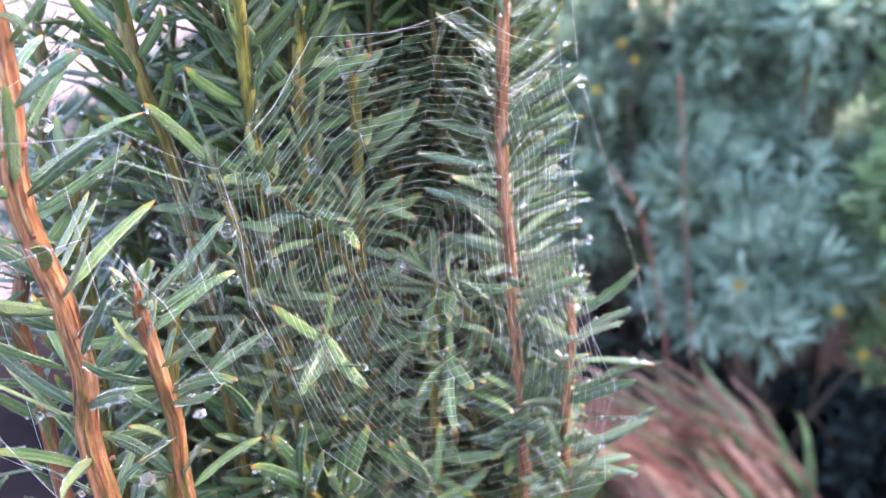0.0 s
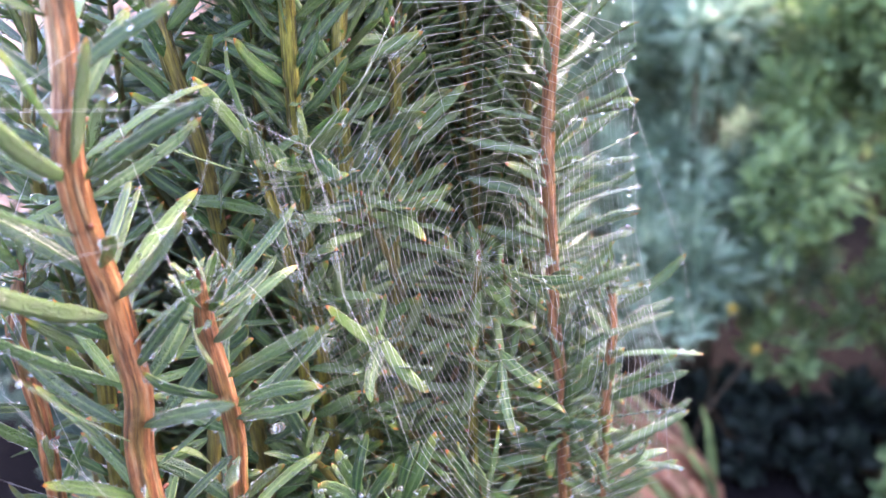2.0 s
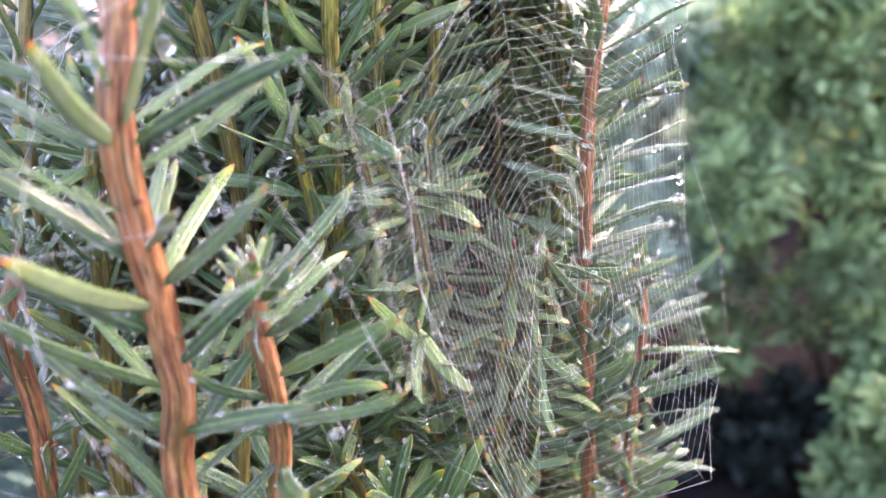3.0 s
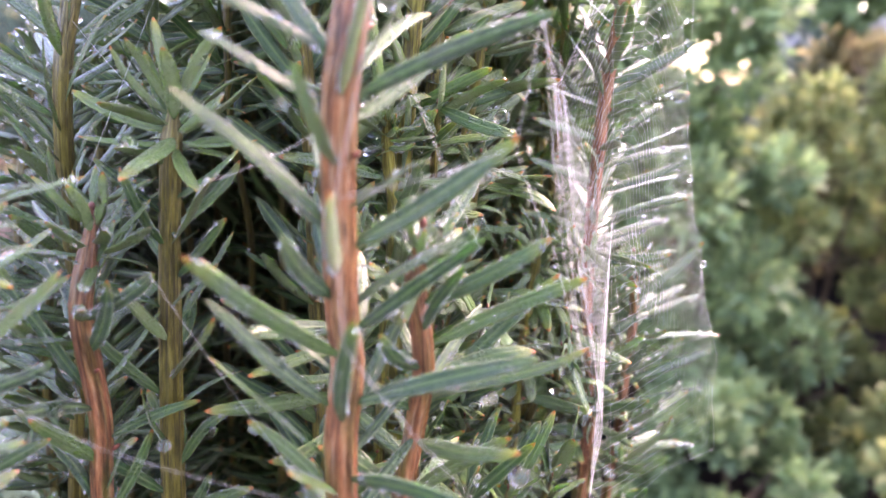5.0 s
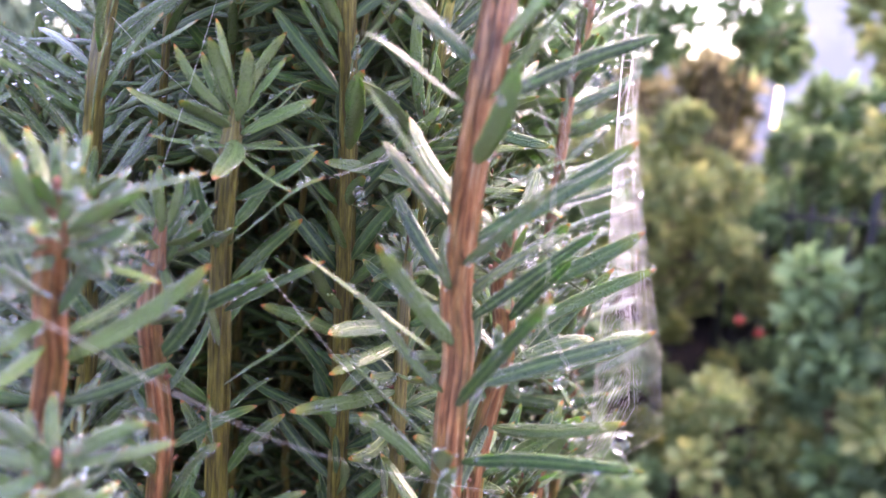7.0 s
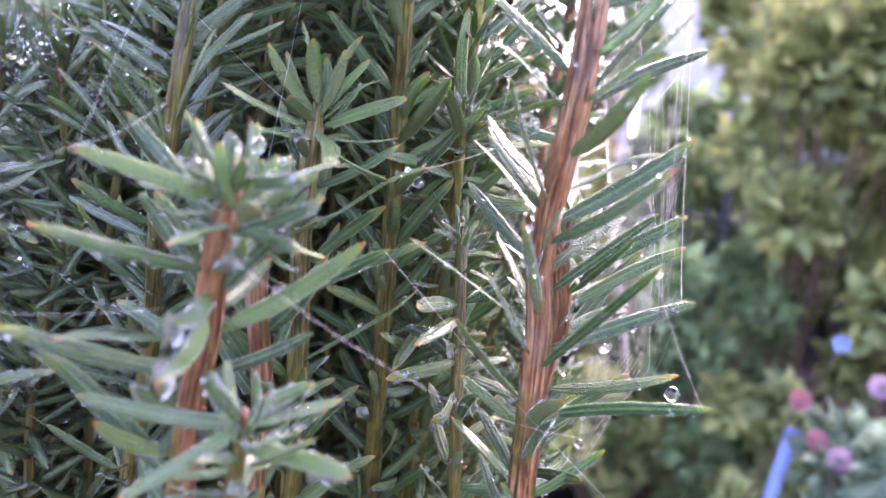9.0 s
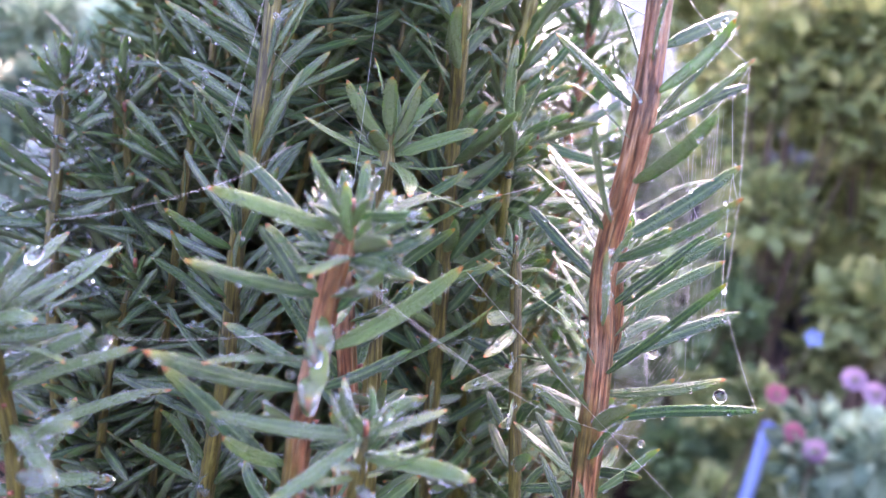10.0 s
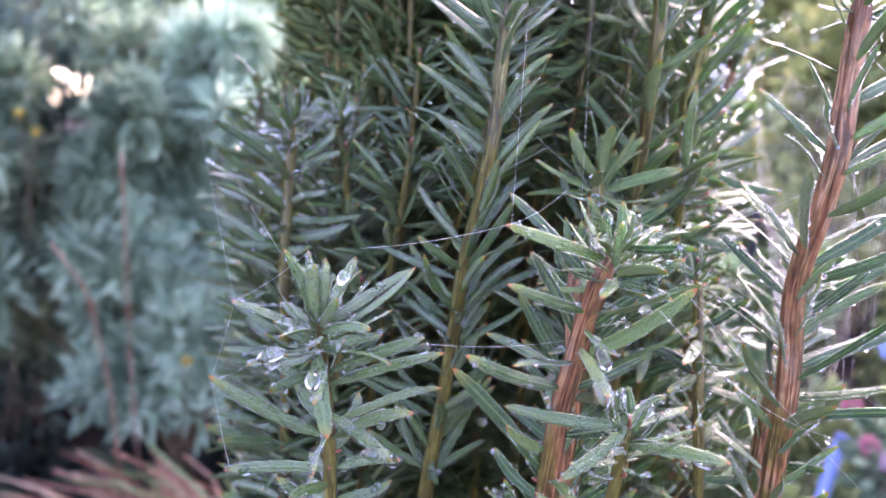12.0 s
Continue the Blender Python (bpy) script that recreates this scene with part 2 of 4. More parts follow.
def tube(pts, radii, sides=6, ridges=0.0, seed=0):
    """A tube along pts. Returns verts, faces, uvs; v is the world height."""
    rng = np.random.RandomState(seed)
    pts = np.asarray(pts, float)
    n = len(pts)
    tan = np.gradient(pts, axis=0)
    tan /= np.linalg.norm(tan, axis=1)[:, None] + 1e-12
    a = np.cross(tan, (0.0, 1.0, 0.0) if abs(tan[0][1]) < 0.8 else (1.0, 0.0, 0.0))
    a /= np.linalg.norm(a, axis=1)[:, None] + 1e-12
    b = np.cross(tan, a)
    th = np.arange(sides) * 2 * np.pi / sides
    rad = np.ones((n, sides))
    if ridges:
        ph, tw = rng.rand() * 6, rng.rand() * 8 - 4
        s = np.linspace(0, 1, n)[:, None] * len(pts) * 0.02
        furrow = np.clip(-np.cos(5 * th[None] + ph + tw * s + 0.5 * np.sin(3 * th[None])), 0, 1) ** 3
        rad += ridges * (0.5 * np.cos(8 * th[None] - tw * s + 2 * ph) - 1.7 * furrow + 0.4)
        rad += 0.03 * np.convolve(rng.randn(n), np.ones(5) / 5, "same")[:, None]
    r = np.asarray(radii, float).reshape(-1, 1) * rad
    v = pts[:, None] + r[..., None] * (np.cos(th)[None, :, None] * a[:, None] + np.sin(th)[None, :, None] * b[:, None])
    uv = np.stack([np.broadcast_to(np.abs(np.arange(sides) / sides * 2 - 1), (n, sides)), np.broadcast_to(pts[:, 2:3], (n, sides))], -1)
    f = [(i * sides + j, i * sides + (j + 1) % sides, (i + 1) * sides + (j + 1) % sides, (i + 1) * sides + j)
         for i in range(n - 1) for j in range(sides)]
    f += [tuple(range(sides))[::-1], tuple((n - 1) * sides + j for j in range(sides))]
    return v.reshape(-1, 3), f, uv.reshape(-1, 2)


def needle_shape(bend, wave, wide, hook=0.0, coarse=False, fine=False):
    """A flat yew needle of length 1 along x, upper face to z: raised midrib, shallow grooves beside it, rolled margins, short stalk."""
    xs = np.array([0.0, 0.07, 0.2, 0.45, 0.7, 0.88, 0.96, 1.0])
    w = np.array([0.20, 0.48, 0.90, 1.0, 0.93, 0.70, 0.42, 0.05]) * wide
    if coarse:
        xs, w = xs[[0, 2, 4, 6, 7]], w[[0, 2, 4, 6, 7]]
    elif fine:
        x0, w0 = xs, w
        xs = np.array([0.0, 0.05, 0.11, 0.2, 0.32, 0.45, 0.58, 0.7, 0.8, 0.88, 0.94, 0.98, 1.0])
        w = np.interp(xs, x0, w0) * (1 + 0.035 * np.sin(xs * 31 + 40 * wave))
    v, uv = [], []
    for x, h in zip(xs, w):
        z = bend * x * x + hook * max(0, x - 0.6) ** 2
        y = wave * math.sin(3.0 * x)
        th = 0.10 * wide * (0.4 + 0.6 * h / wide)
        if coarse:
            ring = [(-h, 0.0, 0.0), (0, 0.9 * th + 0.06 * h, 1.0), (h, 0.0, 0.0), (0, -1.6 * th, -1.0)]
        elif fine:
            half = [(-h, -0.10 * h, 0.0), (-0.82 * h, 0.06 * h, 0.18), (-0.5 * h, 0.11 * h, 0.5), (-0.16 * h, 0.03 * h, 0.84)]
            ring = half + [(0, 0.15 * h + 0.2 * th, 1.0)] + [(-a, c, u) for a, c, u in half[::-1]] + [(0.4 * h, -1.4 * th, -0.6), (-0.4 * h, -1.4 * th, -0.6)]
        else:
            ring = [(-h, 0.0, 0.0), (-0.45 * h, -0.25 * th + 0.10 * h, 0.5), (0, 0.9 * th + 0.06 * h, 1.0),
                    (0.45 * h, -0.25 * th + 0.10 * h, 0.5), (h, 0.0, 0.0), (0, -1.6 * th, -1.0)]
        for a, c, u in ring:
            v.append((x, y + a, z + c))
            uv.append((u, x))
    n, q = len(xs), len(ring)
    f = [(i * q + (j + 1) % q, i * q + j, (i + 1) * q + j, (i + 1) * q + (j + 1) % q) for i in range(n - 1) for j in range(q)]
    f.append(tuple(range(q)))
    return np.array(v), f, np.array(uv)


FORMS = ((-0.05, 0.01, 0.068), (0.08, -0.03, 0.073), (-0.16, 0.03, 0.066), (0.16, 0.04, 0.070),
                                     (0.03, -0.06, 0.078), (-0.10, -0.04, 0.064, 0.6), (-0.22, 0.0, 0.072), (0.10, 0.06, 0.066, -0.7))
SHAPES = [needle_shape(*p) for p in FORMS]
COARSE = [needle_shape(*p, coarse=True) for p in FORMS]
BABY = ((0.05, 0.04, 0.080), (-0.16, -0.03, 0.088), (0.14, 0.0, 0.076), (-0.05, 0.07, 0.084, -0.5), (0.22, -0.05, 0.078))
SHORT = [needle_shape(p[0], p[1], p[2] * 1.12, *p[3:]) for p in BABY]
SINGLE = [needle_shape(*p, fine=True) for p in FORMS]
SINGLE_SHORT = [needle_shape(p[0], p[1], p[2] * 1.12, *p[3:], fine=True) for p in BABY]
FRONT_MESH = [mesh("needle", *s[:2], FRONT, s[2]) for s in SINGLE]
LIME_MESH = [mesh("needle", *s[:2], YOUNG, s[2]) for s in SINGLE]
FROST_MESH = [mesh("needle", *s[:2], FROSTED, s[2]) for s in SINGLE]
SHORT_MESH = [mesh("young_needle", *s[:2], SPROUT, s[2]) for s in SINGLE_SHORT]
SHORT_FROST = [mesh("young_needle", *s[:2], FROSTED, s[2]) for s in SINGLE_SHORT]
SHORT_PLAIN = [mesh("young_needle", *s[:2], SPROUT, s[2]) for s in SHORT]


def facing(at, rng):
    """The way a needle's upper face turns: up and out of the shrub."""
    out = np.array([at[0] - HEART[0], at[1] - HEART[1] - 0.02, 0.0])
    out /= np.linalg.norm(out) + 1e-9
    return np.array([0, 0, 0.75]) + out * rng.uniform(0.2, 1.3) + rng.normal(0, 0.35, 3)


def basis(d, up, roll=0.0):
    """Columns: along, across, upper side."""
    x = d / np.linalg.norm(d)
    z = up - x * (up @ x)
    z = z / (np.linalg.norm(z) + 1e-9)
    y = np.cross(z, x)
    c, s = math.cos(roll), math.sin(roll)
    return np.stack([x, c * y + s * z, c * z - s * y], 1)


DEW, HANGING, HUGGING = Soup(), [], []
_t = (1 + 5 ** 0.5) / 2
ICO_V = np.array([(-1, _t, 0), (1, _t, 0), (-1, -_t, 0), (1, -_t, 0), (0, -1, _t), (0, 1, _t), (0, -1, -_t), (0, 1, -_t),
                  (_t, 0, -1), (_t, 0, 1), (-_t, 0, -1), (-_t, 0, 1)]) / math.hypot(1, _t)
ICO_F = [(0, 11, 5), (0, 5, 1), (0, 1, 7), (0, 7, 10), (0, 10, 11), (1, 5, 9), (5, 11, 4), (11, 10, 2), (10, 7, 6), (7, 1, 8),
         (3, 9, 4), (3, 4, 2), (3, 2, 6), (3, 6, 8), (3, 8, 9), (4, 9, 5), (2, 4, 11), (6, 2, 10), (8, 6, 7), (9, 8, 1)]


OCTA_V = np.array([(1, 0, 0), (-1, 0, 0), (0, 1, 0), (0, -1, 0), (0, 0, 1), (0, 0, -1)]) * 1.1
OCTA_F = [(0, 2, 4), (2, 1, 4), (1, 3, 4), (3, 0, 4), (2, 0, 5), (1, 2, 5), (3, 1, 5), (0, 3, 5)]


def dew_on(m, origin, length, wide, rng, count, form, near):
    """Small beads of dew on a needle's upper face and edges, and a row of larger ones along a lower edge."""
    bend, wave, half = form[:3]
    hook = form[3] if len(form) > 3 else 0.0

    def spot(x, a, z):
        return origin + m @ np.array([x * length, (a + wave * math.sin(3 * x)) * wide, (bend * x * x + hook * max(0, x - 0.6) ** 2) * wide + z])

    def bead(p, r):
        DEW.add(p + (ICO_V if r > 0.0003 else OCTA_V) * r, ICO_F if r > 0.0003 else OCTA_F)

    for _ in range(count if near else count // 2 if count > 13 else count):
        x = rng.uniform(0.12, 0.97)
        a = half * rng.choice([-0.95, 0.95, rng.uniform(-0.7, 0.7)]) * (1.0 if x < 0.75 else 0.6)
        r = min(0.0011, (0.00029 if near else 0.00060 if count > 13 else 0.00036 if count > 9 else 0.00024) * math.exp(rng.normal(0.0, 0.5)))
        bead(spot(x, a, 0.006 * wide + r * 0.55 if abs(a) < half * 0.75 else r * 0.1), r)
    if near:
        for side in (-0.97, 0.97):
            x = rng.uniform(0.1, 0.3)
            while x < 0.95 and rng.rand() > 0.01:
                bead(spot(x, half * side * (1.0 if x < 0.75 else 1.55 - 0.75 * x), 0.0), rng.uniform(0.00012, 0.00030))
                x += rng.uniform(0.022, 0.065)
    elif count > 5 and rng.rand() < 0.5:
        side = half * (0.9 if m[2, 1] < 0 else -0.9)
        x = rng.uniform(0.15, 0.35)
        while x < 0.9:
            r = rng.uniform(0.00022, 0.00055)
            bead(spot(x, side * (1.0 if x < 0.75 else 0.7), 0) - (0, 0, r * 0.7), r)
            x += rng.uniform(0.07, 0.18)


# ---- the yew ----
yew = thing("yew_shrub", "upright dark green yew shrub wet with dew, growing from garden soil", "shrub", at=(HEART[0], HEART[1], GROUND))
yew_inv = np.array([HEART[0], HEART[1], GROUND])


def bud(parent, at, size, rng, up=(0, 0, 1)):
    """A pointed bud of overlapping red-brown scales."""
    s = Soup()
    d = np.asarray(up, float)
    d /= np.linalg.norm(d)
    for i in range(7):
        az = i * 2.4
        side = np.array([math.cos(az), math.sin(az), 0.2])
        m = basis(d + 0.55 * side * (1 - i / 9), side)
        v = ICO_V * np.array([0.9, 0.5, 0.32]) * size * (0.65 + 0.05 * i)
        s.add(at - parent_at(parent) + (m @ v.T).T + d * size * (0.1 * i), ICO_F)
    return part("bud", s.mesh("bud", BUD), parent)


def parent_at(ob):
    return np.array([0.0, 0.0, 0.0]) + (yew_inv if ob.parent is not None or ob == yew else np.array(ob.location))


def shoot(pts, r_low, r_high, seed, tip=True, gap=0.0017, length=0.030, zmin=0.74, heroes=(), solo=False, dew=5, rise=(18, 55),
          keep=None, buds=2, crown=20, crown_len=0.013, fine=True, film=0.08, rooted=True):
    """One upright leader with its spiral of needles. pts: its line from low to high. heroes: (base height, tip) of single needles."""
    rng = np.random.RandomState(seed)
    p = np.asarray(pts, float)
    low, foot = p[0], np.array([*HEART, GROUND + 0.01])
    root = [foot + rng.normal(0, 0.012, 3), np.array([*(HEART * 0.35 + low[:2] * 0.65), 0.05]), np.array([*(HEART * 0.12 + low[:2] * 0.88), low[2] - 0.22])] if rooted else []
    line = spline([*root, *p], 0.004 if fine else 0.011)
    low_end = line[:, 2] < 0.76
    low_end[::6] = False
    line = line[~low_end]
    z = line[:, 2]
    tall = np.clip((z - 0.45) / max(1e-3, z[-1] - 0.45), 0, 1)
    rad = r_low + (r_high - r_low) * tall
    rad = rad * (1 + 1.6 * np.clip((0.5 - z) / 0.5, 0, 1))
    if tip:
        rad *= np.clip((z[-1] + 0.003 - z) / 0.012, 0.45, 1)
    sides = 30 if 11 <= seed <= 17 else 14 if fine else 8
    ob = part("shoot", mesh("shoot", *tube(line - yew_inv, rad, sides, 0.12, seed)[:2], BARK if seed in (11, 12, 14, 15, 23, 24) else BARK_GREEN if 25 <= seed < 32 else BARK_OLIVE), yew)
    me = ob.data
    lay = me.uv_layers.new(name="UVMap")
    uvs = tube(line, rad, sides, 0.0)[2]
    loops = np.empty(len(me.loops), dtype=np.int32)
    me.loops.foreach_get("vertex_index", loops)
    lay.data.foreach_set("uv", uvs[loops].astype(np.float32).ravel())
    soup, young = Soup(), Soup()
    wet = seed in (15, 16, 17, 18, 21, 22, 23, 24, 25, 27, 28, 30, 31) or 60 <= seed < 90 or (seed >= 100 and p[0][0] < -0.11)
    taken = []

    def place(base, d, n, size, roll, small=False, drops=0):
        m = basis(d, n, roll)
        k = rng.randint(len(SHORT if small else SHAPES))
        wide = size * 1.1 if small else min(size * 1.5, 0.023 + 0.17 * size) * rng.uniform(0.85, 1.1) * (1.18 if 19 <= seed < 32 or 60 <= seed < 100 else 1.0)
        if solo:
            nd = part("young_needle" if small else "needle", (SHORT_FROST if small and seed in (16, 17) else SHORT_MESH if small and seed < 18 else SHORT_PLAIN if small else FROST_MESH if seed in (16, 17, 25, 26, 29) else LIME_MESH if rng.rand() < (0.15 if seed == 15 else 0.2 if 90 <= seed < 100 else 0.0) else FRONT_MESH)[k], ob)
            nd.matrix_basis = Matrix.Translation(base - yew_inv) @ Matrix(m.tolist()).to_4x4() @ Matrix.Diagonal((size, wide, wide, 1))
        else:
            v, f, uv = (SHORT if small else SHAPES if fine else COARSE)[k]
            (young if small else soup).add(base - yew_inv + (m @ (v * (size, wide, wide)).T).T, f, uv)
        if drops:
            dew_on(m, base, size, wide, rng, drops, (BABY if small else FORMS)[k], seed < 18)
        if drops > 9 and rng.rand() < film and len(HUGGING) < 170:
            q = base + m @ np.array([size * rng.uniform(0.55, 0.92), 0, size * 0.01])
            HUGGING.append((q, m, rng.uniform(0.0010, 0.0024), rng.uniform(0.0011, 0.0018)))
        if drops > 8 and rng.rand() < 0.20 and base[2] > 0.85 and len(HANGING) < 180:
            p = base + m @ np.array([size * rng.uniform(0.4, 0.95), 0, 0])
            r = rng.uniform(0.0005, 0.0012)
            HANGING.append((p[0], p[1], p[2] - r * 0.9, r))

    for bz, *t in heroes:
        i = int(np.argmin(np.abs(z - bz)))
        d = np.array(t) - line[i]
        taken.append((z[i], math.atan2(d[1], d[0])))
        place(line[i] + d / np.linalg.norm(d) * rad[i] * 0.6, d, facing(line[i], rng), np.linalg.norm(d), rng.normal(0, 0.25), drops=dew * 2)
    top = z[-1]
    h, az = max(zmin, line[0][2] + 0.05), rng.rand() * 6.28
    while h < top - 0.004:
        i = int(np.argmin(np.abs(z - h)))
        h += gap * rng.uniform(0.6, 1.5) * (2.0 if h > 1.1 else 1.0 if h > 0.78 else 3.2 if h > 0.6 else 6.0)
        az += 2.4 + rng.normal(0, 0.25)
        if any(abs(z[i] - tz) < 0.007 and abs((az - ta + math.pi) % (2 * math.pi) - math.pi) < 0.6 for tz, ta in taken):
            continue
        el = radians(rng.uniform(*rise))
        out = np.array([math.cos(az), math.sin(az), 0.0])
        if keep is not None and not keep(out, z[i]):
            continue
        d = out * math.cos(el) + np.array([0, 0, 1.0]) * math.sin(el)
        size = length * rng.uniform(0.72, 1.12) * (1.0 if z[i] > 0.6 else 1.5) * (1.0 if not tip else np.clip((top - z[i]) / 0.02, 0.6, 1))
        place(line[i] + out * rad[i] * 0.7, d, facing(line[i], rng), size, rng.normal(0, 0.3), drops=rng.poisson(dew) if z[i] > 0.82 else 0)
    if tip:
        for j in range(crown):
            az += 2.4
            el = radians(-12 + 86 * j / crown + rng.normal(0, 12))
            out = np.array([math.cos(az), math.sin(az), 0.0])
            d = out * math.cos(el) + np.array([0, 0, 1.0]) * math.sin(el)
            base = line[-1] + (0, 0, -0.012 + 0.012 * j / crown) + out * r_high * 0.6
            place(base, d, np.array([0, 0, 1.0]), crown_len * rng.uniform(0.65, 1.12) * (1.0 - 0.25 * j / crown), rng.normal(0, 0.5), True, dew)
        bud(ob, line[-1] + (0, 0, 0.001), 0.0011 if 60 <= seed < 100 else 0.0022, rng)
    for _ in range(buds):
        i = int(np.argmin(np.abs(z - rng.uniform(0.86, top - 0.01))))
        az2 = rng.rand() * 6.28
        out = np.array([math.cos(az2), math.sin(az2), 0.5])
        bud(ob, line[i] + out * rad[i] * 1.0, 0.0016, rng, out)
    for s, nm, mt in ((soup, "needles", DEWY if seed in (18, 21, 22, 23, 24) or (seed >= 100 and p[0][0] < -0.105) else INNER_SHADE if seed >= 100 and p[0][1] > 0.445 else WET if wet else NEEDLE), (young, "young_needles", YOUNG if seed in (16, 17) else SPROUT)):
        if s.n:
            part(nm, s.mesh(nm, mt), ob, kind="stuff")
    return line


# leaders at the front, from the first seen to the last
shoot([(-0.070, 0.262, 0.70), (-0.0735, 0.2500, 0.890), (-0.0740, 0.2493, 0.919), (-0.0722, 0.2511, 0.9336), (-0.0733, 0.2517, 0.9439),
       (-0.0738, 0.2508, 0.958), (-0.0743, 0.2476, 0.973), (-0.0740, 0.2450, 0.989), (-0.0733, 0.2445, 0.997), (-0.071, 0.2455, 1.010), (-0.069, 0.246, 1.05)],
      0.0043, 0.0033, 11, solo=True, length=0.033, gap=0.0046, dew=16, zmin=0.80, buds=5,
      heroes=[(0.955, -0.0789, 0.2111, 0.9764), (0.921, -0.0777, 0.2120, 0.9518), (0.956, -0.0419, 0.2337, 0.9819), (0.963, -0.1035, 0.2370, 0.990),
              (0.934, -0.1004, 0.2269, 0.9606), (0.991, -0.0348, 0.2410, 1.006), (0.990, -0.0718, 0.2169, 1.0088), (0.905, -0.0520, 0.2117, 0.9178),
              (0.903, -0.0860, 0.2286, 0.9194), (0.926, -0.0393, 0.2279, 0.9404), (0.993, -0.0506, 0.2716, 1.0078), (0.965, -0.0747, 0.2736, 0.9823),
              (0.97, -0.075, 0.275, 0.981), (0.942, -0.054, 0.245, 0.964), (0.937, -0.048, 0.236, 0.962), (0.891, -0.081, 0.2361, 0.9163),
              (0.958, -0.064, 0.288, 0.981), (0.931, -0.101, 0.2695, 0.953), (0.999, -0.0995, 0.2362, 1.0103)])
shoot([(-0.058, 0.275, 0.72), (-0.0565, 0.2655, 0.880), (-0.0561, 0.2651, 0.8957), (-0.0539, 0.2640, 0.9111), (-0.0530, 0.2605, 0.9268),
       (-0.0539, 0.2602, 0.9368), (-0.0554, 0.2607, 0.9478), (-0.0540, 0.2590, 0.960)], 0.0035, 0.0025, 12, solo=True, length=0.026, gap=0.004, dew=12, zmin=0.82,
      heroes=[(0.945, -0.0310, 0.2390, 0.9609), (0.934, -0.0190, 0.2471, 0.9486), (0.917, -0.0210, 0.2423, 0.9358), (0.908, -0.0400, 0.2290, 0.919),
              (0.948, -0.0429, 0.2840, 0.958), (0.915, -0.0187, 0.2617, 0.9446), (0.952, -0.0335, 0.2805, 0.9722), (0.940, -0.0373, 0.2857, 0.9540),
              (0.918, -0.0303, 0.2860, 0.9325),
              (0.922, -0.027, 0.258, 0.929), (0.89, -0.0371, 0.2478, 0.9125)])
shoot([(-0.117, 0.312, 0.72), (-0.1158, 0.3035, 0.885), (-0.1145, 0.3060, 0.9178), (-0.1135, 0.3090, 0.9429), (-0.1120, 0.3096, 0.9656),
       (-0.1100, 0.3091, 0.986)], 0.0038, 0.0028, 13, solo=True, length=0.029, gap=0.0046, dew=12, zmin=0.82, crown_len=0.028,
      heroes=[(0.908, -0.1011, 0.2697, 0.9388), (0.946, -0.0998, 0.2713, 0.9706), (0.930, -0.1010, 0.2695, 0.9522)])
shoot([(-0.128, 0.300, 0.72), (-0.1324, 0.2926, 0.8903), (-0.1314, 0.2926, 0.9053), (-0.1324, 0.2926, 0.9186), (-0.1338, 0.2936, 0.9368),
       (-0.1320, 0.2965, 0.9467), (-0.1300, 0.2985, 0.958)], 0.0037, 0.0027, 14, solo=True, length=0.027, gap=0.0040, dew=12, zmin=0.82, crown_len=0.020,
      heroes=[(0.934, -0.1134, 0.2663, 0.9508), (0.933, -0.1300, 0.2765, 0.9415),
              (0.91, -0.1543, 0.2986, 0.9474), (0.924, -0.1241, 0.2779, 0.9464)])
shoot([(-0.150, 0.285, 0.72), (-0.159, 0.2745, 0.900), (-0.1573, 0.2740, 0.9188), (-0.1553, 0.2725, 0.9325), (-0.1553, 0.2700, 0.9437),
       (-0.1549, 0.2668, 0.9557), (-0.1535, 0.2630, 0.968)], 0.0036, 0.0030, 15, solo=True, length=0.025, gap=0.0042, dew=14, buds=5, zmin=0.84, crown=28, crown_len=0.020, film=0.3,
      heroes=[(0.964, -0.1806, 0.2767, 0.9732), (0.945, -0.1606, 0.2878, 0.9603), (0.945, -0.1720, 0.2475, 0.9405), (0.938, -0.1745, 0.2445, 0.9310),
              (0.932, -0.1283, 0.2543, 0.9548), (0.962, -0.1268, 0.2691, 0.9732), (0.949, -0.1635, 0.239, 0.9565), (0.957, -0.1409, 0.2509, 0.9653),
              (0.966, -0.1504, 0.2402, 0.971), (0.964, -0.1308, 0.2563, 0.9723), (0.946, -0.189, 0.261, 0.96), (0.94, -0.167, 0.28, 0.962),
              (0.925, -0.195, 0.2771, 0.9378), (0.935, -0.186, 0.265, 0.938), (0.895, -0.184, 0.293, 0.927), (0.954, -0.1649, 0.2941, 0.9776)])
shoot([(-0.158, 0.262, 0.72), (-0.159, 0.2525, 0.885), (-0.1570, 0.2517, 0.9056), (-0.1555, 0.2505, 0.9200)], 0.0022, 0.0017, 16,
      solo=True, length=0.020, gap=0.004, dew=16, zmin=0.84, rise=(-5, 35), crown=14, crown_len=0.018, film=0.25,
      heroes=[(0.918, -0.18, 0.25, 0.913), (0.919, -0.179, 0.275, 0.922), (0.915, -0.1427, 0.2277, 0.9141), (0.917, -0.1522, 0.2316, 0.9242),
              (0.92, -0.1358, 0.247, 0.9201), (0.92, -0.1408, 0.2544, 0.925), (0.92, -0.1632, 0.2512, 0.934)])
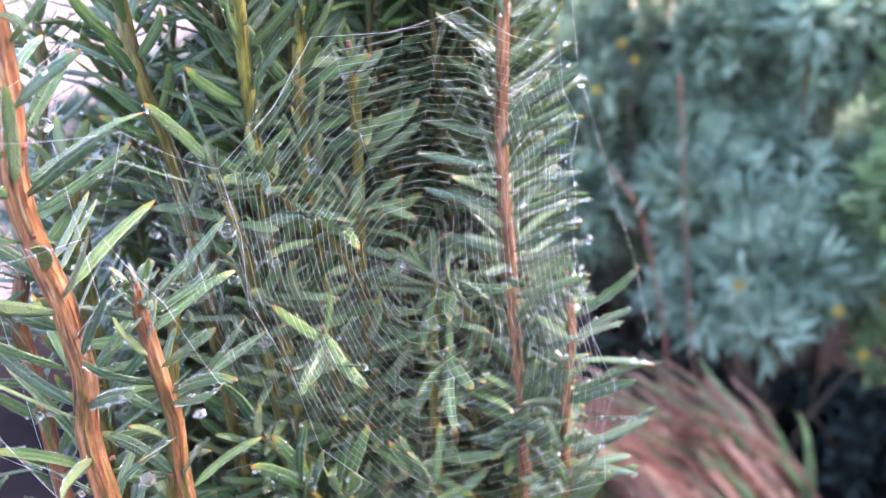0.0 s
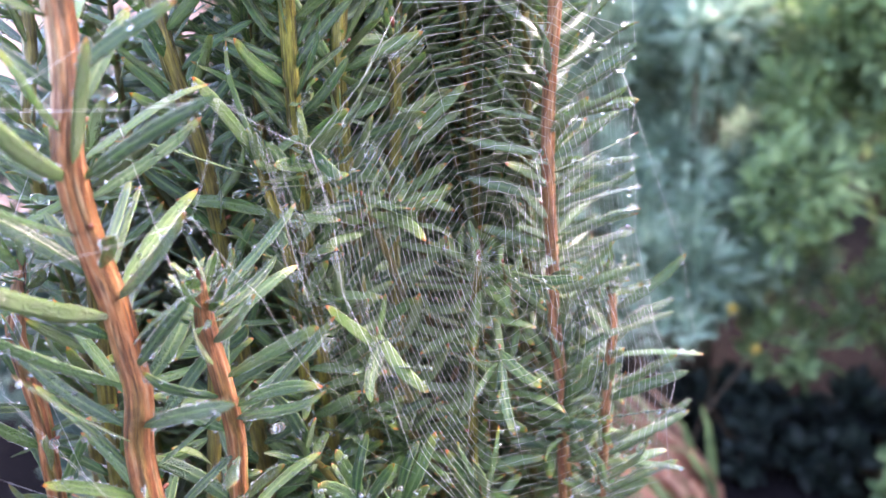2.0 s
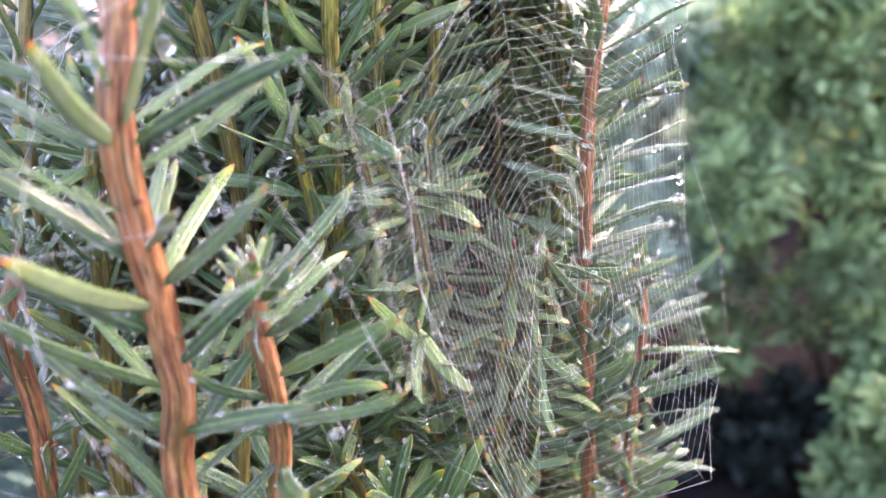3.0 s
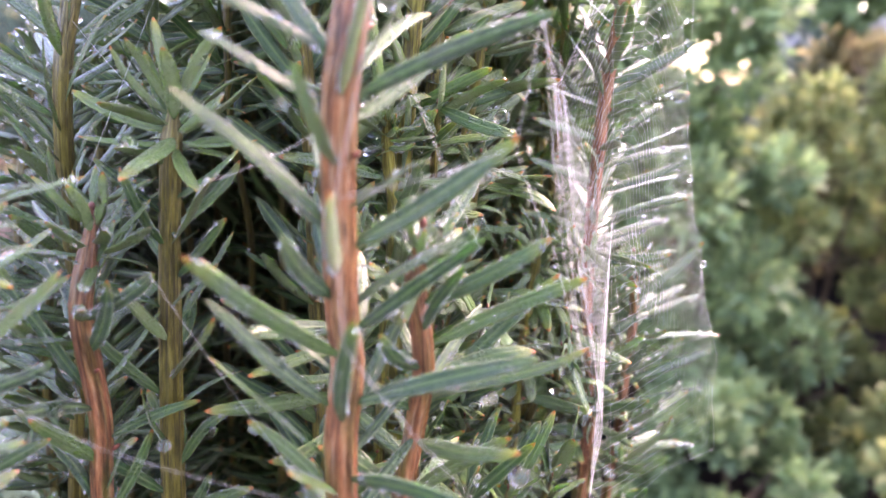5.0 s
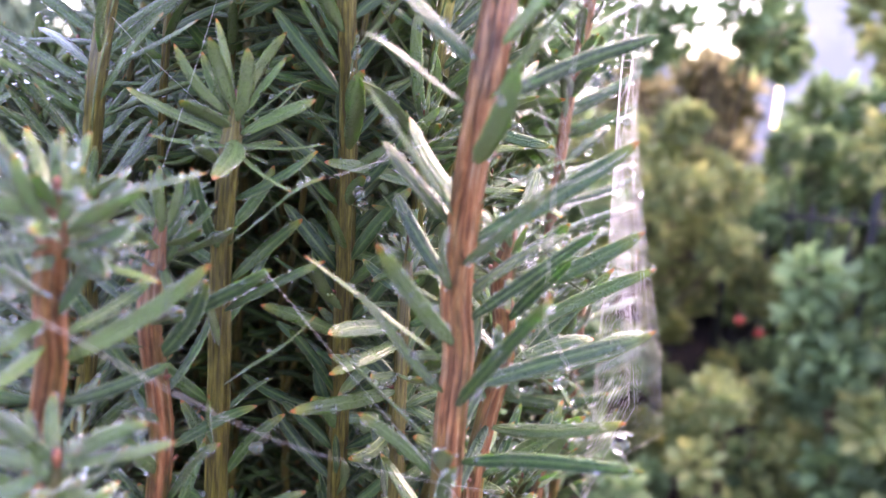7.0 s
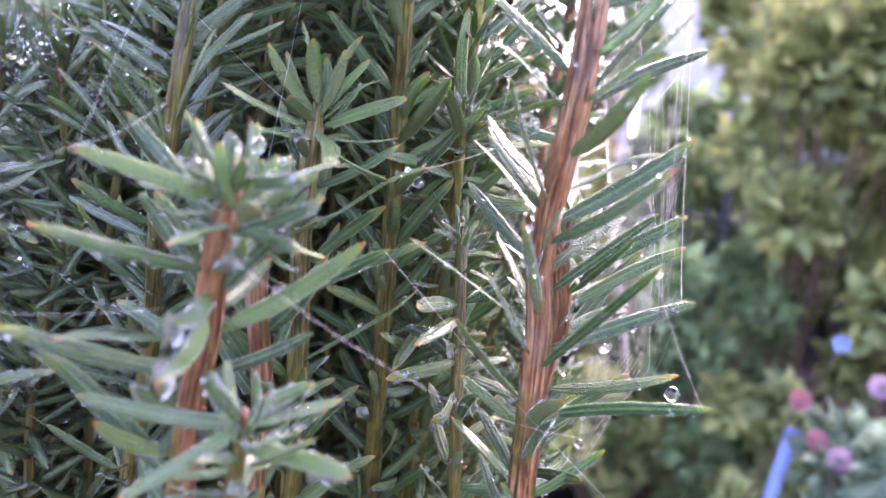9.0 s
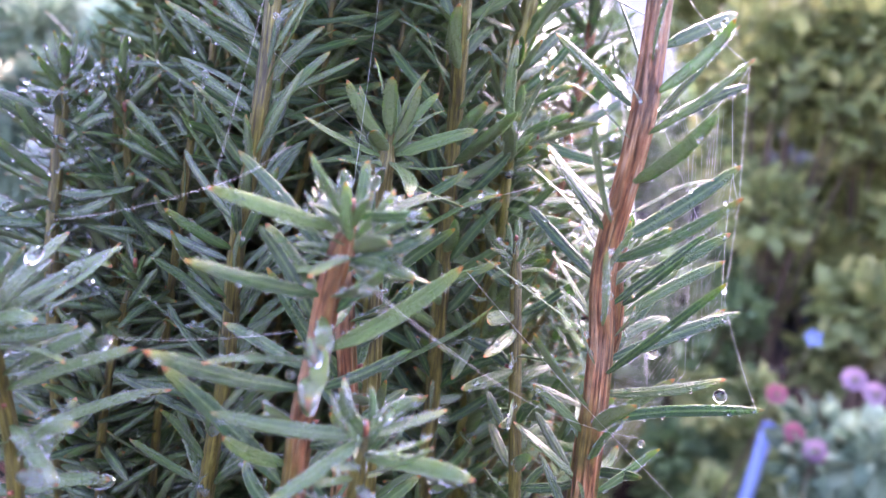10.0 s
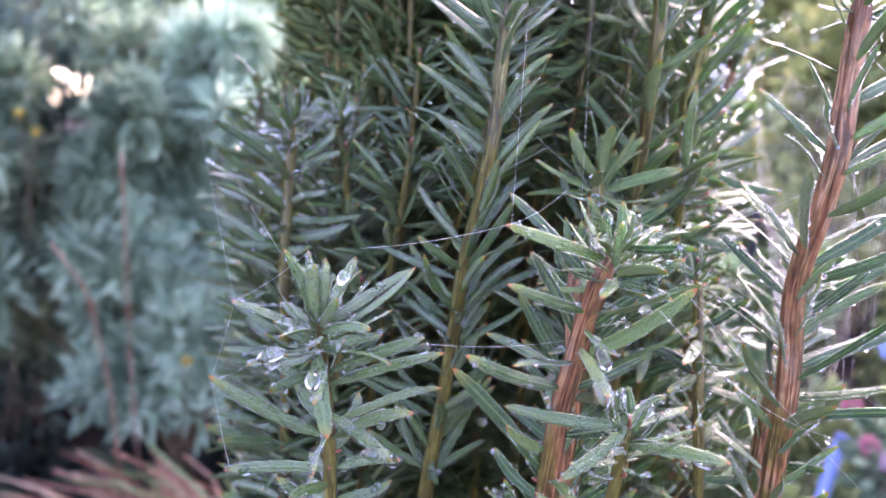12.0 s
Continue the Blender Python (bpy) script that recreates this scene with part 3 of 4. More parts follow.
shoot([(-0.205, 0.325, 0.72), (-0.2129, 0.3115, 0.8862), (-0.2131, 0.3140, 0.9087), (-0.2156, 0.3140, 0.9248), (-0.2190, 0.3115, 0.944)],
      0.0024, 0.0018, 17, solo=True, length=0.023, gap=0.0024, dew=22, rise=(-8, 34), buds=5, zmin=0.85, crown=32, crown_len=0.022, film=0.3,
      heroes=[(0.924, -0.1995, 0.2845, 0.9398), (0.934, -0.1911, 0.3070, 0.9557), (0.932, -0.2300, 0.2935, 0.9295), (0.912, -0.2115, 0.2840, 0.9105),
              (0.902, -0.243, 0.33, 0.923), (0.92, -0.199, 0.285, 0.939), (0.906, -0.208, 0.28, 0.923), (0.908, -0.233, 0.286, 0.91),
              (0.934, -0.239, 0.312, 0.932), (0.94, -0.197, 0.329, 0.959), (0.939, -0.189, 0.312, 0.955), (0.942, -0.216, 0.325, 0.959),
              (0.94, -0.2368, 0.329, 0.9452), (0.909, -0.179, 0.3058, 0.9167), (0.935, -0.2259, 0.3197, 0.9604), (0.895, -0.2346, 0.3356, 0.8903)])
shoot([(-0.150, 0.355, 0.70), (-0.150, 0.345, 0.870), (-0.1450, 0.3440, 0.908), (-0.1444, 0.3400, 0.946), (-0.1430, 0.3350, 0.972),
       (-0.1405, 0.3330, 0.997), (-0.1364, 0.3365, 1.020), (-0.134, 0.338, 1.045)], 0.0034, 0.0024, 18, dew=9, gap=0.0019, length=0.033, zmin=0.86)
shoot([(-0.072, 0.330, 0.70), (-0.0722, 0.3240, 0.900), (-0.0728, 0.3228, 0.944), (-0.0743, 0.3205, 0.986), (-0.0783, 0.3156, 1.020), (-0.08, 0.314, 1.06)],
      0.0036, 0.0026, 19, dew=8, gap=0.0028, heroes=[(0.972, -0.0875, 0.2786, 0.9952), (0.958, -0.0768, 0.3035, 0.9660)])
shoot([(-0.072, 0.285, 0.70), (-0.0726, 0.2789, 0.872), (-0.0700, 0.2847, 0.901), (-0.0671, 0.2909, 0.932), (-0.064, 0.296, 0.950)],
      0.0026, 0.0019, 20, length=0.020, dew=10, gap=0.004, solo=True,
      heroes=[(0.926, -0.0949, 0.2779, 0.9303), (0.922, -0.0915, 0.2762, 0.926), (0.914, -0.0839, 0.2803, 0.9181), (0.91, -0.1027, 0.274, 0.9139),
              (0.901, -0.0885, 0.2728, 0.8999)])
shoot([(-0.170, 0.425, 0.70), (-0.1800, 0.412, 0.890), (-0.1790, 0.418, 0.939), (-0.1740, 0.4260, 0.974), (-0.170, 0.432, 0.998)],
      0.0030, 0.0021, 21, length=0.034, dew=20, rise=(0, 35), crown_len=0.02)
shoot([(-0.155, 0.425, 0.70), (-0.1575, 0.4150, 0.900), (-0.1569, 0.4168, 0.946), (-0.1540, 0.4220, 0.983), (-0.152, 0.424, 0.998)],
      0.0030, 0.0021, 22, length=0.030, dew=18, crown_len=0.02)
shoot([(0.036, 0.380, 0.70), (0.0420, 0.3620, 0.847), (0.0420, 0.3630, 0.8747), (0.0400, 0.3670, 0.906), (0.0405, 0.3690, 0.933),
       (0.0402, 0.3665, 0.9625), (0.0417, 0.3660, 0.9912), (0.0455, 0.3630, 1.030), (0.046, 0.362, 1.07)], 0.0031, 0.0024, 23, length=0.029,
      gap=0.0018, dew=16, zmin=0.84, buds=5,
      heroes=[(0.993, 0.0721, 0.3588, 1.0067), (0.982, 0.0715, 0.3570, 0.9874), (0.948, 0.0696, 0.3516, 0.9644), (0.988, 0.0717, 0.385, 1.000),
              (0.962, 0.0715, 0.3560, 0.976), (0.935, 0.0700, 0.3540, 0.952), (0.928, 0.0700, 0.3620, 0.940)]
      + [(0.905 + 0.0105 * i, 0.0690 + 0.003 * math.sin(5 * i), 0.358 + 0.008 * math.cos(3 * i), 0.918 + 0.0108 * i) for i in range(12)])
shoot([(0.050, 0.378, 0.70), (0.0580, 0.3690, 0.826), (0.0592, 0.3670, 0.8495), (0.0610, 0.3678, 0.8754), (0.0639, 0.3705, 0.895),
       (0.0629, 0.3731, 0.921)], 0.0028, 0.0019, 24, length=0.029, gap=0.0019, dew=18, zmin=0.80, crown_len=0.016,
      heroes=[(0.873, 0.0964, 0.3699, 0.8914), (0.865, 0.0881, 0.3516, 0.8850), (0.840, 0.0967, 0.3823, 0.8583), (0.905, 0.0910, 0.3680, 0.9270)]
      + [(0.822 + 0.0125 * i, 0.0900 + 0.004 * math.sin(4 * i), 0.364 + 0.009 * math.cos(3 * i), 0.832 + 0.0128 * i) for i in range(7)])
shoot([(0.004, 0.360, 0.70), (0.0060, 0.3530, 0.870), (0.0085, 0.3537, 0.902), (0.0125, 0.3533, 0.934)], 0.0027, 0.0019, 25, length=0.026, dew=16, rise=(-45, 35), solo=True, gap=0.0026,
      crown=16, crown_len=0.024)
shoot([(-0.022, 0.365, 0.70), (-0.022, 0.359, 0.900), (-0.0205, 0.3583, 0.933), (-0.0168, 0.3575, 0.969), (-0.0130, 0.3536, 1.001), (-0.012, 0.352, 1.02)],
      0.0028, 0.0020, 26, length=0.030, dew=12, gap=0.0020, rise=(-25, 50), solo=True, heroes=[(0.985, 0.0005, 0.3155, 0.9924), (0.955, -0.0050, 0.3051, 0.9643),
              (0.983, -0.0378, 0.3386, 0.9925), (0.945, -0.0394, 0.345, 0.9586), (0.933, -0.0071, 0.345, 0.916)])
shoot([(-0.032, 0.350, 0.70), (-0.032, 0.343, 0.960), (-0.0312, 0.3432, 1.003), (-0.0270, 0.3456, 1.040), (-0.025, 0.346, 1.08)], 0.0034, 0.0025, 27, dew=8)
shoot([(-0.045, 0.335, 0.70), (-0.044, 0.327, 0.980), (-0.0418, 0.3247, 1.016), (-0.0393, 0.3222, 1.040), (-0.038, 0.321, 1.08)], 0.0034, 0.0025, 28, dew=8, heroes=[(1.008, -0.0235, 0.3161, 1.0292), (0.992, -0.0212, 0.3182, 1.0107)])
shoot([(-0.055, 0.335, 0.70), (-0.0507, 0.3219, 0.925), (-0.0495, 0.3180, 0.952), (-0.0520, 0.3150, 0.972), (-0.0530, 0.3120, 0.985)], 0.0026, 0.0018, 29,
      length=0.030, dew=10, rise=(-10, 50), solo=True, gap=0.0024,
      heroes=[(0.982, -0.0569, 0.31, 1.0188), (0.984, -0.0624, 0.2911, 1.0101), (0.976, -0.0855, 0.2887, 0.9941), (0.945, -0.0283, 0.2990, 0.9552)])
shoot([(0.010, 0.430, 0.70), (0.0130, 0.4200, 0.970), (0.0157, 0.4197, 1.003), (0.0188, 0.4225, 1.031), (0.02, 0.424, 1.08)], 0.0032, 0.0024, 30, dew=5)
shoot([(0.028, 0.420, 0.70), (0.0320, 0.4080, 0.930), (0.0329, 0.4080, 0.971), (0.0361, 0.4118, 1.018), (0.037, 0.413, 1.07)], 0.0030, 0.0022, 31, dew=5)


for i, (x, y, top) in enumerate(((-0.095, 0.372, 1.10), (-0.066, 0.366, 1.12), (-0.118, 0.362, 1.07), (-0.040, 0.368, 1.10),
                                 (-0.060, 0.345, 1.08), (-0.012, 0.385, 1.10))):
    shoot([(x, y + 0.075, 0.86), (x + 0.003, y + 0.04, 0.925), (x - 0.002, y + 0.006, 0.975), (x + 0.004, y - 0.003, top)], 0.0016, 0.0012, 40 + i, zmin=0.965, dew=3,
          gap=0.0016, rise=(-5, 50), length=0.030, buds=0, rooted=False)


# short side shoots low in the shrub, facing out
def side_shoot(x, y, z, yaw, length, seed, dew=12):
    """A low side shoot that ends in a star of young needles."""
    d = np.array([-math.sin(radians(yaw)), -math.cos(radians(yaw)), 0.0])
    p = np.array([x, y, z])
    shoot([p - d * length - (0, 0, 0.05), p - d * length * 0.4 - (0, 0, 0.018), p], 0.0017, 0.0013, seed, length=0.026, gap=0.0036, dew=dew, rise=(-50, 30),
          zmin=z - 0.045, buds=0, crown=12, crown_len=0.024, rooted=False, solo=True)


rng = np.random.RandomState(8)
for i in range(26):
    k = i / 25
    x = -0.045 + 0.10 * k + rng.normal(0, 0.006)
    side_shoot(x, 0.318 + 0.35 * k * 0.13 + rng.uniform(0, 0.03), rng.uniform(0.835, 0.935 if i % 3 else 0.97), rng.uniform(-35, 35), 0.03, 60 + i)


def spray(hub, tips, seed):
    """A small side shoot that carries a few broad, dewy young needles towards the light."""
    p = np.array(hub)
    shoot([p + (0.006, 0.030, -0.045), p + (0.002, 0.012, -0.016), p], 0.0016, 0.0012, seed, length=0.020, gap=0.004, dew=10, rise=(-40, 45), zmin=p[2] - 0.03,
          buds=0, crown=7, crown_len=0.019, rooted=False, solo=True, heroes=[(p[2] - 0.003 * i, *q) for i, q in enumerate(tips)])


spray((-0.0304, 0.295, 0.8692), [(-0.024, 0.288, 0.896), (-0.037, 0.273, 0.892), (-0.0151, 0.283, 0.89), (-0.0314, 0.283, 0.8954)], 90)
spray((-0.0166, 0.297, 0.8675), [(-0.011, 0.292, 0.891), (-0.003, 0.291, 0.891), (-0.0058, 0.285, 0.8826)], 91)
spray((0.0091, 0.322, 0.8546), [(0.001, 0.314, 0.879), (0.014, 0.31, 0.8801), (0.022, 0.319, 0.879), (0.005, 0.31, 0.8756)], 92)
spray((-0.0206, 0.312, 0.9223), [(-0.005, 0.309, 0.902), (-0.019, 0.285, 0.911), (-0.0238, 0.3, 0.9077), (-0.0295, 0.3, 0.9356)], 93)
spray((0.0219, 0.335, 0.9367), [(0.032, 0.319, 0.924), (0.0417, 0.323, 0.9354), (0.0491, 0.323, 0.9336), (0.024, 0.323, 0.9221)], 94)
spray((0.019, 0.335, 0.9045), [(0.033, 0.316, 0.897), (0.0226, 0.323, 0.8768), (0.0075, 0.323, 0.8929)], 95)
spray((-0.0453, 0.298, 0.8868), [(-0.038, 0.29, 0.903), (-0.0503, 0.286, 0.9137), (-0.0549, 0.286, 0.8943)], 96)
spray((-0.0226, 0.32, 0.967), [(-0.005, 0.31, 0.963), (-0.0351, 0.308, 0.9648), (-0.0018, 0.308, 0.9546)], 97)
spray((-0.0371, 0.315, 0.985), [(-0.02, 0.291, 0.978), (-0.022, 0.303, 0.9978), (-0.046, 0.303, 0.9808), (-0.0165, 0.3155, 0.9845)], 98)
spray((0.0599, 0.365, 0.8303), [(0.0754, 0.353, 0.8568), (0.0487, 0.353, 0.8513), (0.0776, 0.353, 0.8428), (0.0415, 0.353, 0.8385)], 99)

# the leaders behind them
def front(x):
    return float(np.interp(x, (-0.22, -0.18, -0.14, -0.10, -0.05, 0.0, 0.06), (0.40, 0.385, 0.40, 0.445, 0.41, 0.385, 0.40)))


rng = np.random.RandomState(5)
spots = []
while len(spots) < 100:
    x, y = rng.uniform(-0.20, 0.06), rng.uniform(0.33, 0.58)
    if y < front(x) or x < -0.175 + (y - 0.42) * 0.30 or x > 0.052 - (y - 0.37) * 0.25:
        continue
    if all((x - a) ** 2 + (y - b) ** 2 > (0.0175 if y < 0.45 else 0.0145) ** 2 for a, b in spots):
        spots.append((x, y))
for i, (x, y) in enumerate(spots):
    top = rng.uniform(1.06, 1.42) if x > -0.105 else rng.uniform(0.93, 1.03)
    lx, ly = rng.normal(0, 0.006, 2)
    shoot([(x * 0.9 + HEART[0] * 0.1, y * 0.9 + HEART[1] * 0.1, 0.55), (x, y, 0.80), (x + lx * 0.4, y + ly * 0.4, 0.90), (x + lx, y + ly, top)],
          0.0026, 0.0014, 100 + i, dew=1 if y < 0.43 else 0, buds=0, crown=14, zmin=GROUND + 0.12, rise=(0, 55), gap=0.0016 if y < 0.45 else 0.0023, fine=False)

# trunk
tr = spline([(HEART[0], HEART[1], GROUND - 0.02), (HEART[0] + 0.006, HEART[1], GROUND + 0.10), (HEART[0], HEART[1], GROUND + 0.2)], 0.02)
v, f, uv = tube(tr - yew_inv, np.linspace(0.032, 0.021, len(tr)), 14, 0.08, 3)
part("trunk", mesh("trunk", v, f, BARK, uv), yew)

thing("dew", "fine beads of dew on yew needles", "dew", kind="stuff", me=DEW.mesh("dew", FINE_DEW))


# ---- ground ----
def ground():
    s, n = Soup(), 60
    e = np.sign(np.linspace(-1, 1, n)) * np.abs(np.linspace(-1, 1, n)) ** 3.0 * 150
    v = [(x, y, GROUND + 0.02 * noise.noise(Vector((x * 1.7, y * 1.7, 0))) - 0.012) for y in e for x in e]
    f = [(j * n + i, j * n + i + 1, (j + 1) * n + i + 1, (j + 1) * n + i) for j in range(n - 1) for i in range(n - 1)]
    s.add(v, f)
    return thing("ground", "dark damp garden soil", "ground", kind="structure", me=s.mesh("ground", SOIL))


ground()


# ---- plants behind ----
def leaf_cloud(rng, centres, radii, count, size, slim, droop=0.0, upright=0.0):
    """Many small bent leaves around some clump centres."""
    s = Soup()
    base = np.array([(0, 0, 0), (0.35, -0.5, 0.06), (0.35, 0.5, 0.06), (0.75, -0.38, 0.02), (0.75, 0.38, 0.02), (1, 0, -0.08)])
    faces = [(0, 1, 2), (1, 3, 4, 2), (3, 5, 4)]
    c = np.asarray(centres, float)
    for _ in range(count):
        i = rng.randint(len(c))
        d = rng.normal(0, 1, 3)
        d /= np.linalg.norm(d)
        p = c[i] + d * radii[i] * rng.uniform(0.25, 1.0) ** 0.6
        way = d + rng.normal(0, 0.5, 3) + np.array([0, 0, upright - droop])
        m = basis(way, np.array([0.01, 0.02, 1.0]) + d * 0.8 + rng.normal(0, 0.35, 3))
        k = size * rng.uniform(0.6, 1.3)
        s.add(p + (m @ (base * np.array([k, k * slim, k])).T).T, faces)
    return s


def bush(at, wide, deep, tall, clumps, count, size, slim, material, seed, label, name="garden_shrub", low=0.12, upright=0.3, group="shrubs behind the yew", clump=1.0):
    rng = np.random.RandomState(seed)
    at = np.array([*at, GROUND])
    ob = thing(name, label, "shrub", group, at=at)
    centres, radii = [], []
    for _ in range(clumps):
        a, r = rng.rand() * 6.28, rng.rand() ** 0.5
        h = rng.uniform(low, 1.0)
        k = (1 - 0.55 * max(0, h - 0.55) / 0.45)
        centres.append((math.cos(a) * r * wide * k, math.sin(a) * r * deep * k, h * tall))
        radii.append(clump * rng.uniform(0.09, 0.17) * (wide + tall) * 0.45)
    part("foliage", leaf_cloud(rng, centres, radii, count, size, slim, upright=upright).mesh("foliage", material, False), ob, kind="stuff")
    for c in centres[:: max(1, clumps // 9)]:
        ln = spline([(0, 0, -0.02), (c[0] * 0.3, c[1] * 0.3, c[2] * 0.45), c], 0.08)
        v, f, uv = tube(ln, np.linspace(0.014, 0.004, len(ln)), 6)
        part("branch", mesh("branch", v, f, TWIG, uv), ob)
    return ob


TWIG = plain_material("twig", (0.05, 0.032, 0.022), (0.12, 0.08, 0.05))
BLUE_GREEN = leaf_material("blue_green_leaf", (0.11, 0.19, 0.125), (0.24, 0.355, 0.24), (0.40, 0.52, 0.37))
MID_GREEN = leaf_material("mid_green_leaf", (0.15, 0.25, 0.12), (0.26, 0.39, 0.175), (0.37, 0.50, 0.23))
DEEP_GREEN = leaf_material("deep_blue_green_leaf", (0.05, 0.095, 0.08), (0.10, 0.17, 0.135), (0.18, 0.27, 0.21))
OLIVE = leaf_material("olive_leaf", (0.21, 0.20, 0.115), (0.32, 0.30, 0.16), (0.45, 0.38, 0.20))
LIME = leaf_material("yellow_green_leaf", (0.22, 0.28, 0.115), (0.36, 0.42, 0.165), (0.53, 0.51, 0.21))
GRASS_RED = leaf_material("reddish_grass", (0.34, 0.13, 0.10), (0.68, 0.38, 0.29), (0.78, 0.62, 0.46))
PINK = leaf_material("pink_petal", (0.24, 0.05, 0.08), (0.44, 0.13, 0.18), (0.55, 0.28, 0.33))
YELLOW = leaf_material("yellow_petal", (0.36, 0.22, 0.02), (0.50, 0.33, 0.03), (0.58, 0.42, 0.08))
# near-black leaf colour that holds the shade under the shrubs
SHADE_GREEN = leaf_material("painted_shade_leaf", (0.014, 0.022, 0.020), (0.028, 0.045, 0.038), (0.05, 0.075, 0.06))
RED = plain_material("red_berry", (0.30, 0.03, 0.025), (0.42, 0.06, 0.04), 0.4)


def polar(yaw, dist):
    """A spot on the plan: yaw in degrees to the left of +y, seen from the middle of the path."""
    return (-0.1 - math.sin(radians(yaw)) * dist, 0.1 + math.cos(radians(yaw)) * dist)


bush(polar(14, 3.6), 0.85, 0.5, 1.75, 46, 15000, 0.085, 0.17, DEEP_GREEN, 1, "tall deep blue-green feathery shrub with fine leaves", low=0.02)
bush(polar(1, 3.35), 0.75, 0.4, 1.6, 52, 11000, 0.095, 0.17, BLUE_GREEN, 2, "blue-green feathery shrub with fine narrow leaves", low=0.30, clump=0.62)
bush(polar(-12, 3.0), 0.7, 0.5, 1.8, 52, 11000, 0.095, 0.19, BLUE_GREEN, 3, "tall blue-green shrub with arching leaves", low=0.25, clump=0.62)
bush(polar(-31, 2.9), 0.62, 0.45, 1.7, 46, 14000, 0.06, 0.42, MID_GREEN, 4, "leafy mid-green shrub with a dark shaded base", low=0.16)
bush(polar(-42, 3.6), 0.8, 0.5, 1.45, 46, 14000, 0.055, 0.5, LIME, 5, "olive and yellow-green hedge plant turning in autumn", low=0.05, clump=0.7)
bush(polar(-55, 4.7), 0.9, 0.5, 1.40, 46, 14000, 0.055, 0.5, MID_GREEN, 6, "mid-green hedge plant with a few red fruits", low=0.05, clump=0.7)
bush(polar(-69, 3.6), 0.85, 0.5, 2.1, 36, 8000, 0.085, 0.5, LIME, 7, "yellow-green shrub with loose leafy sprays", low=0.25, clump=0.7)
bush(polar(-80, 3.4), 0.85, 0.5, 1.9, 30, 6000, 0.085, 0.5, OLIVE, 8, "olive-green shrub in the border", low=0.05)
bush(polar(-7, 3.7), 0.8, 0.4, 1.95, 30, 6000, 0.1, 0.3, DEEP_GREEN, 10, "dense deep green shrub behind blue-green ones", low=0.03)
bush(polar(30, 3.0), 0.8, 0.5, 1.5, 30, 6000, 0.1, 0.3, DEEP_GREEN, 9, "deep blue-green shrub at the end of the border", low=0.05)

# a far hedge and trees that close the garden
for i in range(11):
    yaw = 23 - i * 11.5
    gap = -50 < yaw < -42
    bush(polar(yaw, 6.0 + 0.6 * (i % 3)), 1.1, 0.6, (1.75 if gap else 1.45 if yaw < -50 else 3.0 if yaw < 5 else 4.2) + 0.25 * (i % 2), 34, 3400, 0.19, 0.45, (OLIVE, MID_GREEN, DEEP_GREEN)[i % 3], 40 + i,
         "tall dense garden hedge in the distance", "hedge", low=0.03, group="far hedge")


# ---- border plants and garden things behind ----
MINT = leaf_material("mint_leaf", (0.22, 0.36, 0.25), (0.40, 0.56, 0.42), (0.56, 0.69, 0.54))
PURPLE = leaf_material("purple_petal", (0.22, 0.10, 0.19), (0.40, 0.25, 0.37), (0.60, 0.50, 0.57))
POLE = plain_material("blue_pole_paint", (0.06, 0.12, 0.42), (0.25, 0.34, 0.58), 0.4, 6.0, 0.0005)
IRON = plain_material("dark_fence_paint", (0.012, 0.014, 0.016), (0.035, 0.035, 0.04), 0.5, 30.0, 0.0006)
PEACH = plain_material("peach_render", (0.62, 0.36, 0.29), (0.74, 0.47, 0.39), 0.85, 8.0, 0.003)
STALK = plain_material("red_stalk", (0.13, 0.06, 0.045), (0.26, 0.11, 0.08))


def grass_clump(x, y, wide, tall, count, seed):
    rng = np.random.RandomState(seed)
    ob = thing("grass_clump", "clump of dry reddish-brown ornamental grass in the border", "grass", "grass clumps", at=(x, y, GROUND))
    s, g = Soup(), Soup()
    for i in range(count):
        a, r = rng.rand() * 6.28, wide * 0.5 * rng.rand() ** 0.5
        foot = np.array([math.cos(a) * r, math.sin(a) * r, -0.01])
        lean = np.array([rng.normal(-0.36, 0.12), rng.normal(-0.1, 0.12), 0])
        h = tall * rng.uniform(0.6, 1.15)
        w = rng.uniform(0.010, 0.028)
        v = []
        for t in (0, 0.35, 0.7, 1.0):
            c = foot + np.array([0, 0, h * (t - 0.22 * t * t)]) + lean * h * t * t * 1.3
            k = w * (1 - 0.85 * t)
            v += [c + (k, 0, 0), c + (0, 0.6 * k, 0.2 * k), c - (k, 0, 0)]
        f = [(j * 3 + a, j * 3 + a + 1, j * 3 + a + 4, j * 3 + a + 3) for j in range(3) for a in (0, 1)]
        (g if i % 5 == 0 else s).add(v, f)
    part("dry_grass", s.mesh("dry_grass", GRASS_RED), ob, kind="stuff")
    part("green_grass", g.mesh("green_grass", MID_GREEN), ob, kind="stuff")


grass_clump(0.36, 2.12, 0.48, 0.58, 300, 3)
grass_clump(-0.05, 2.25, 0.55, 0.36, 400, 4)


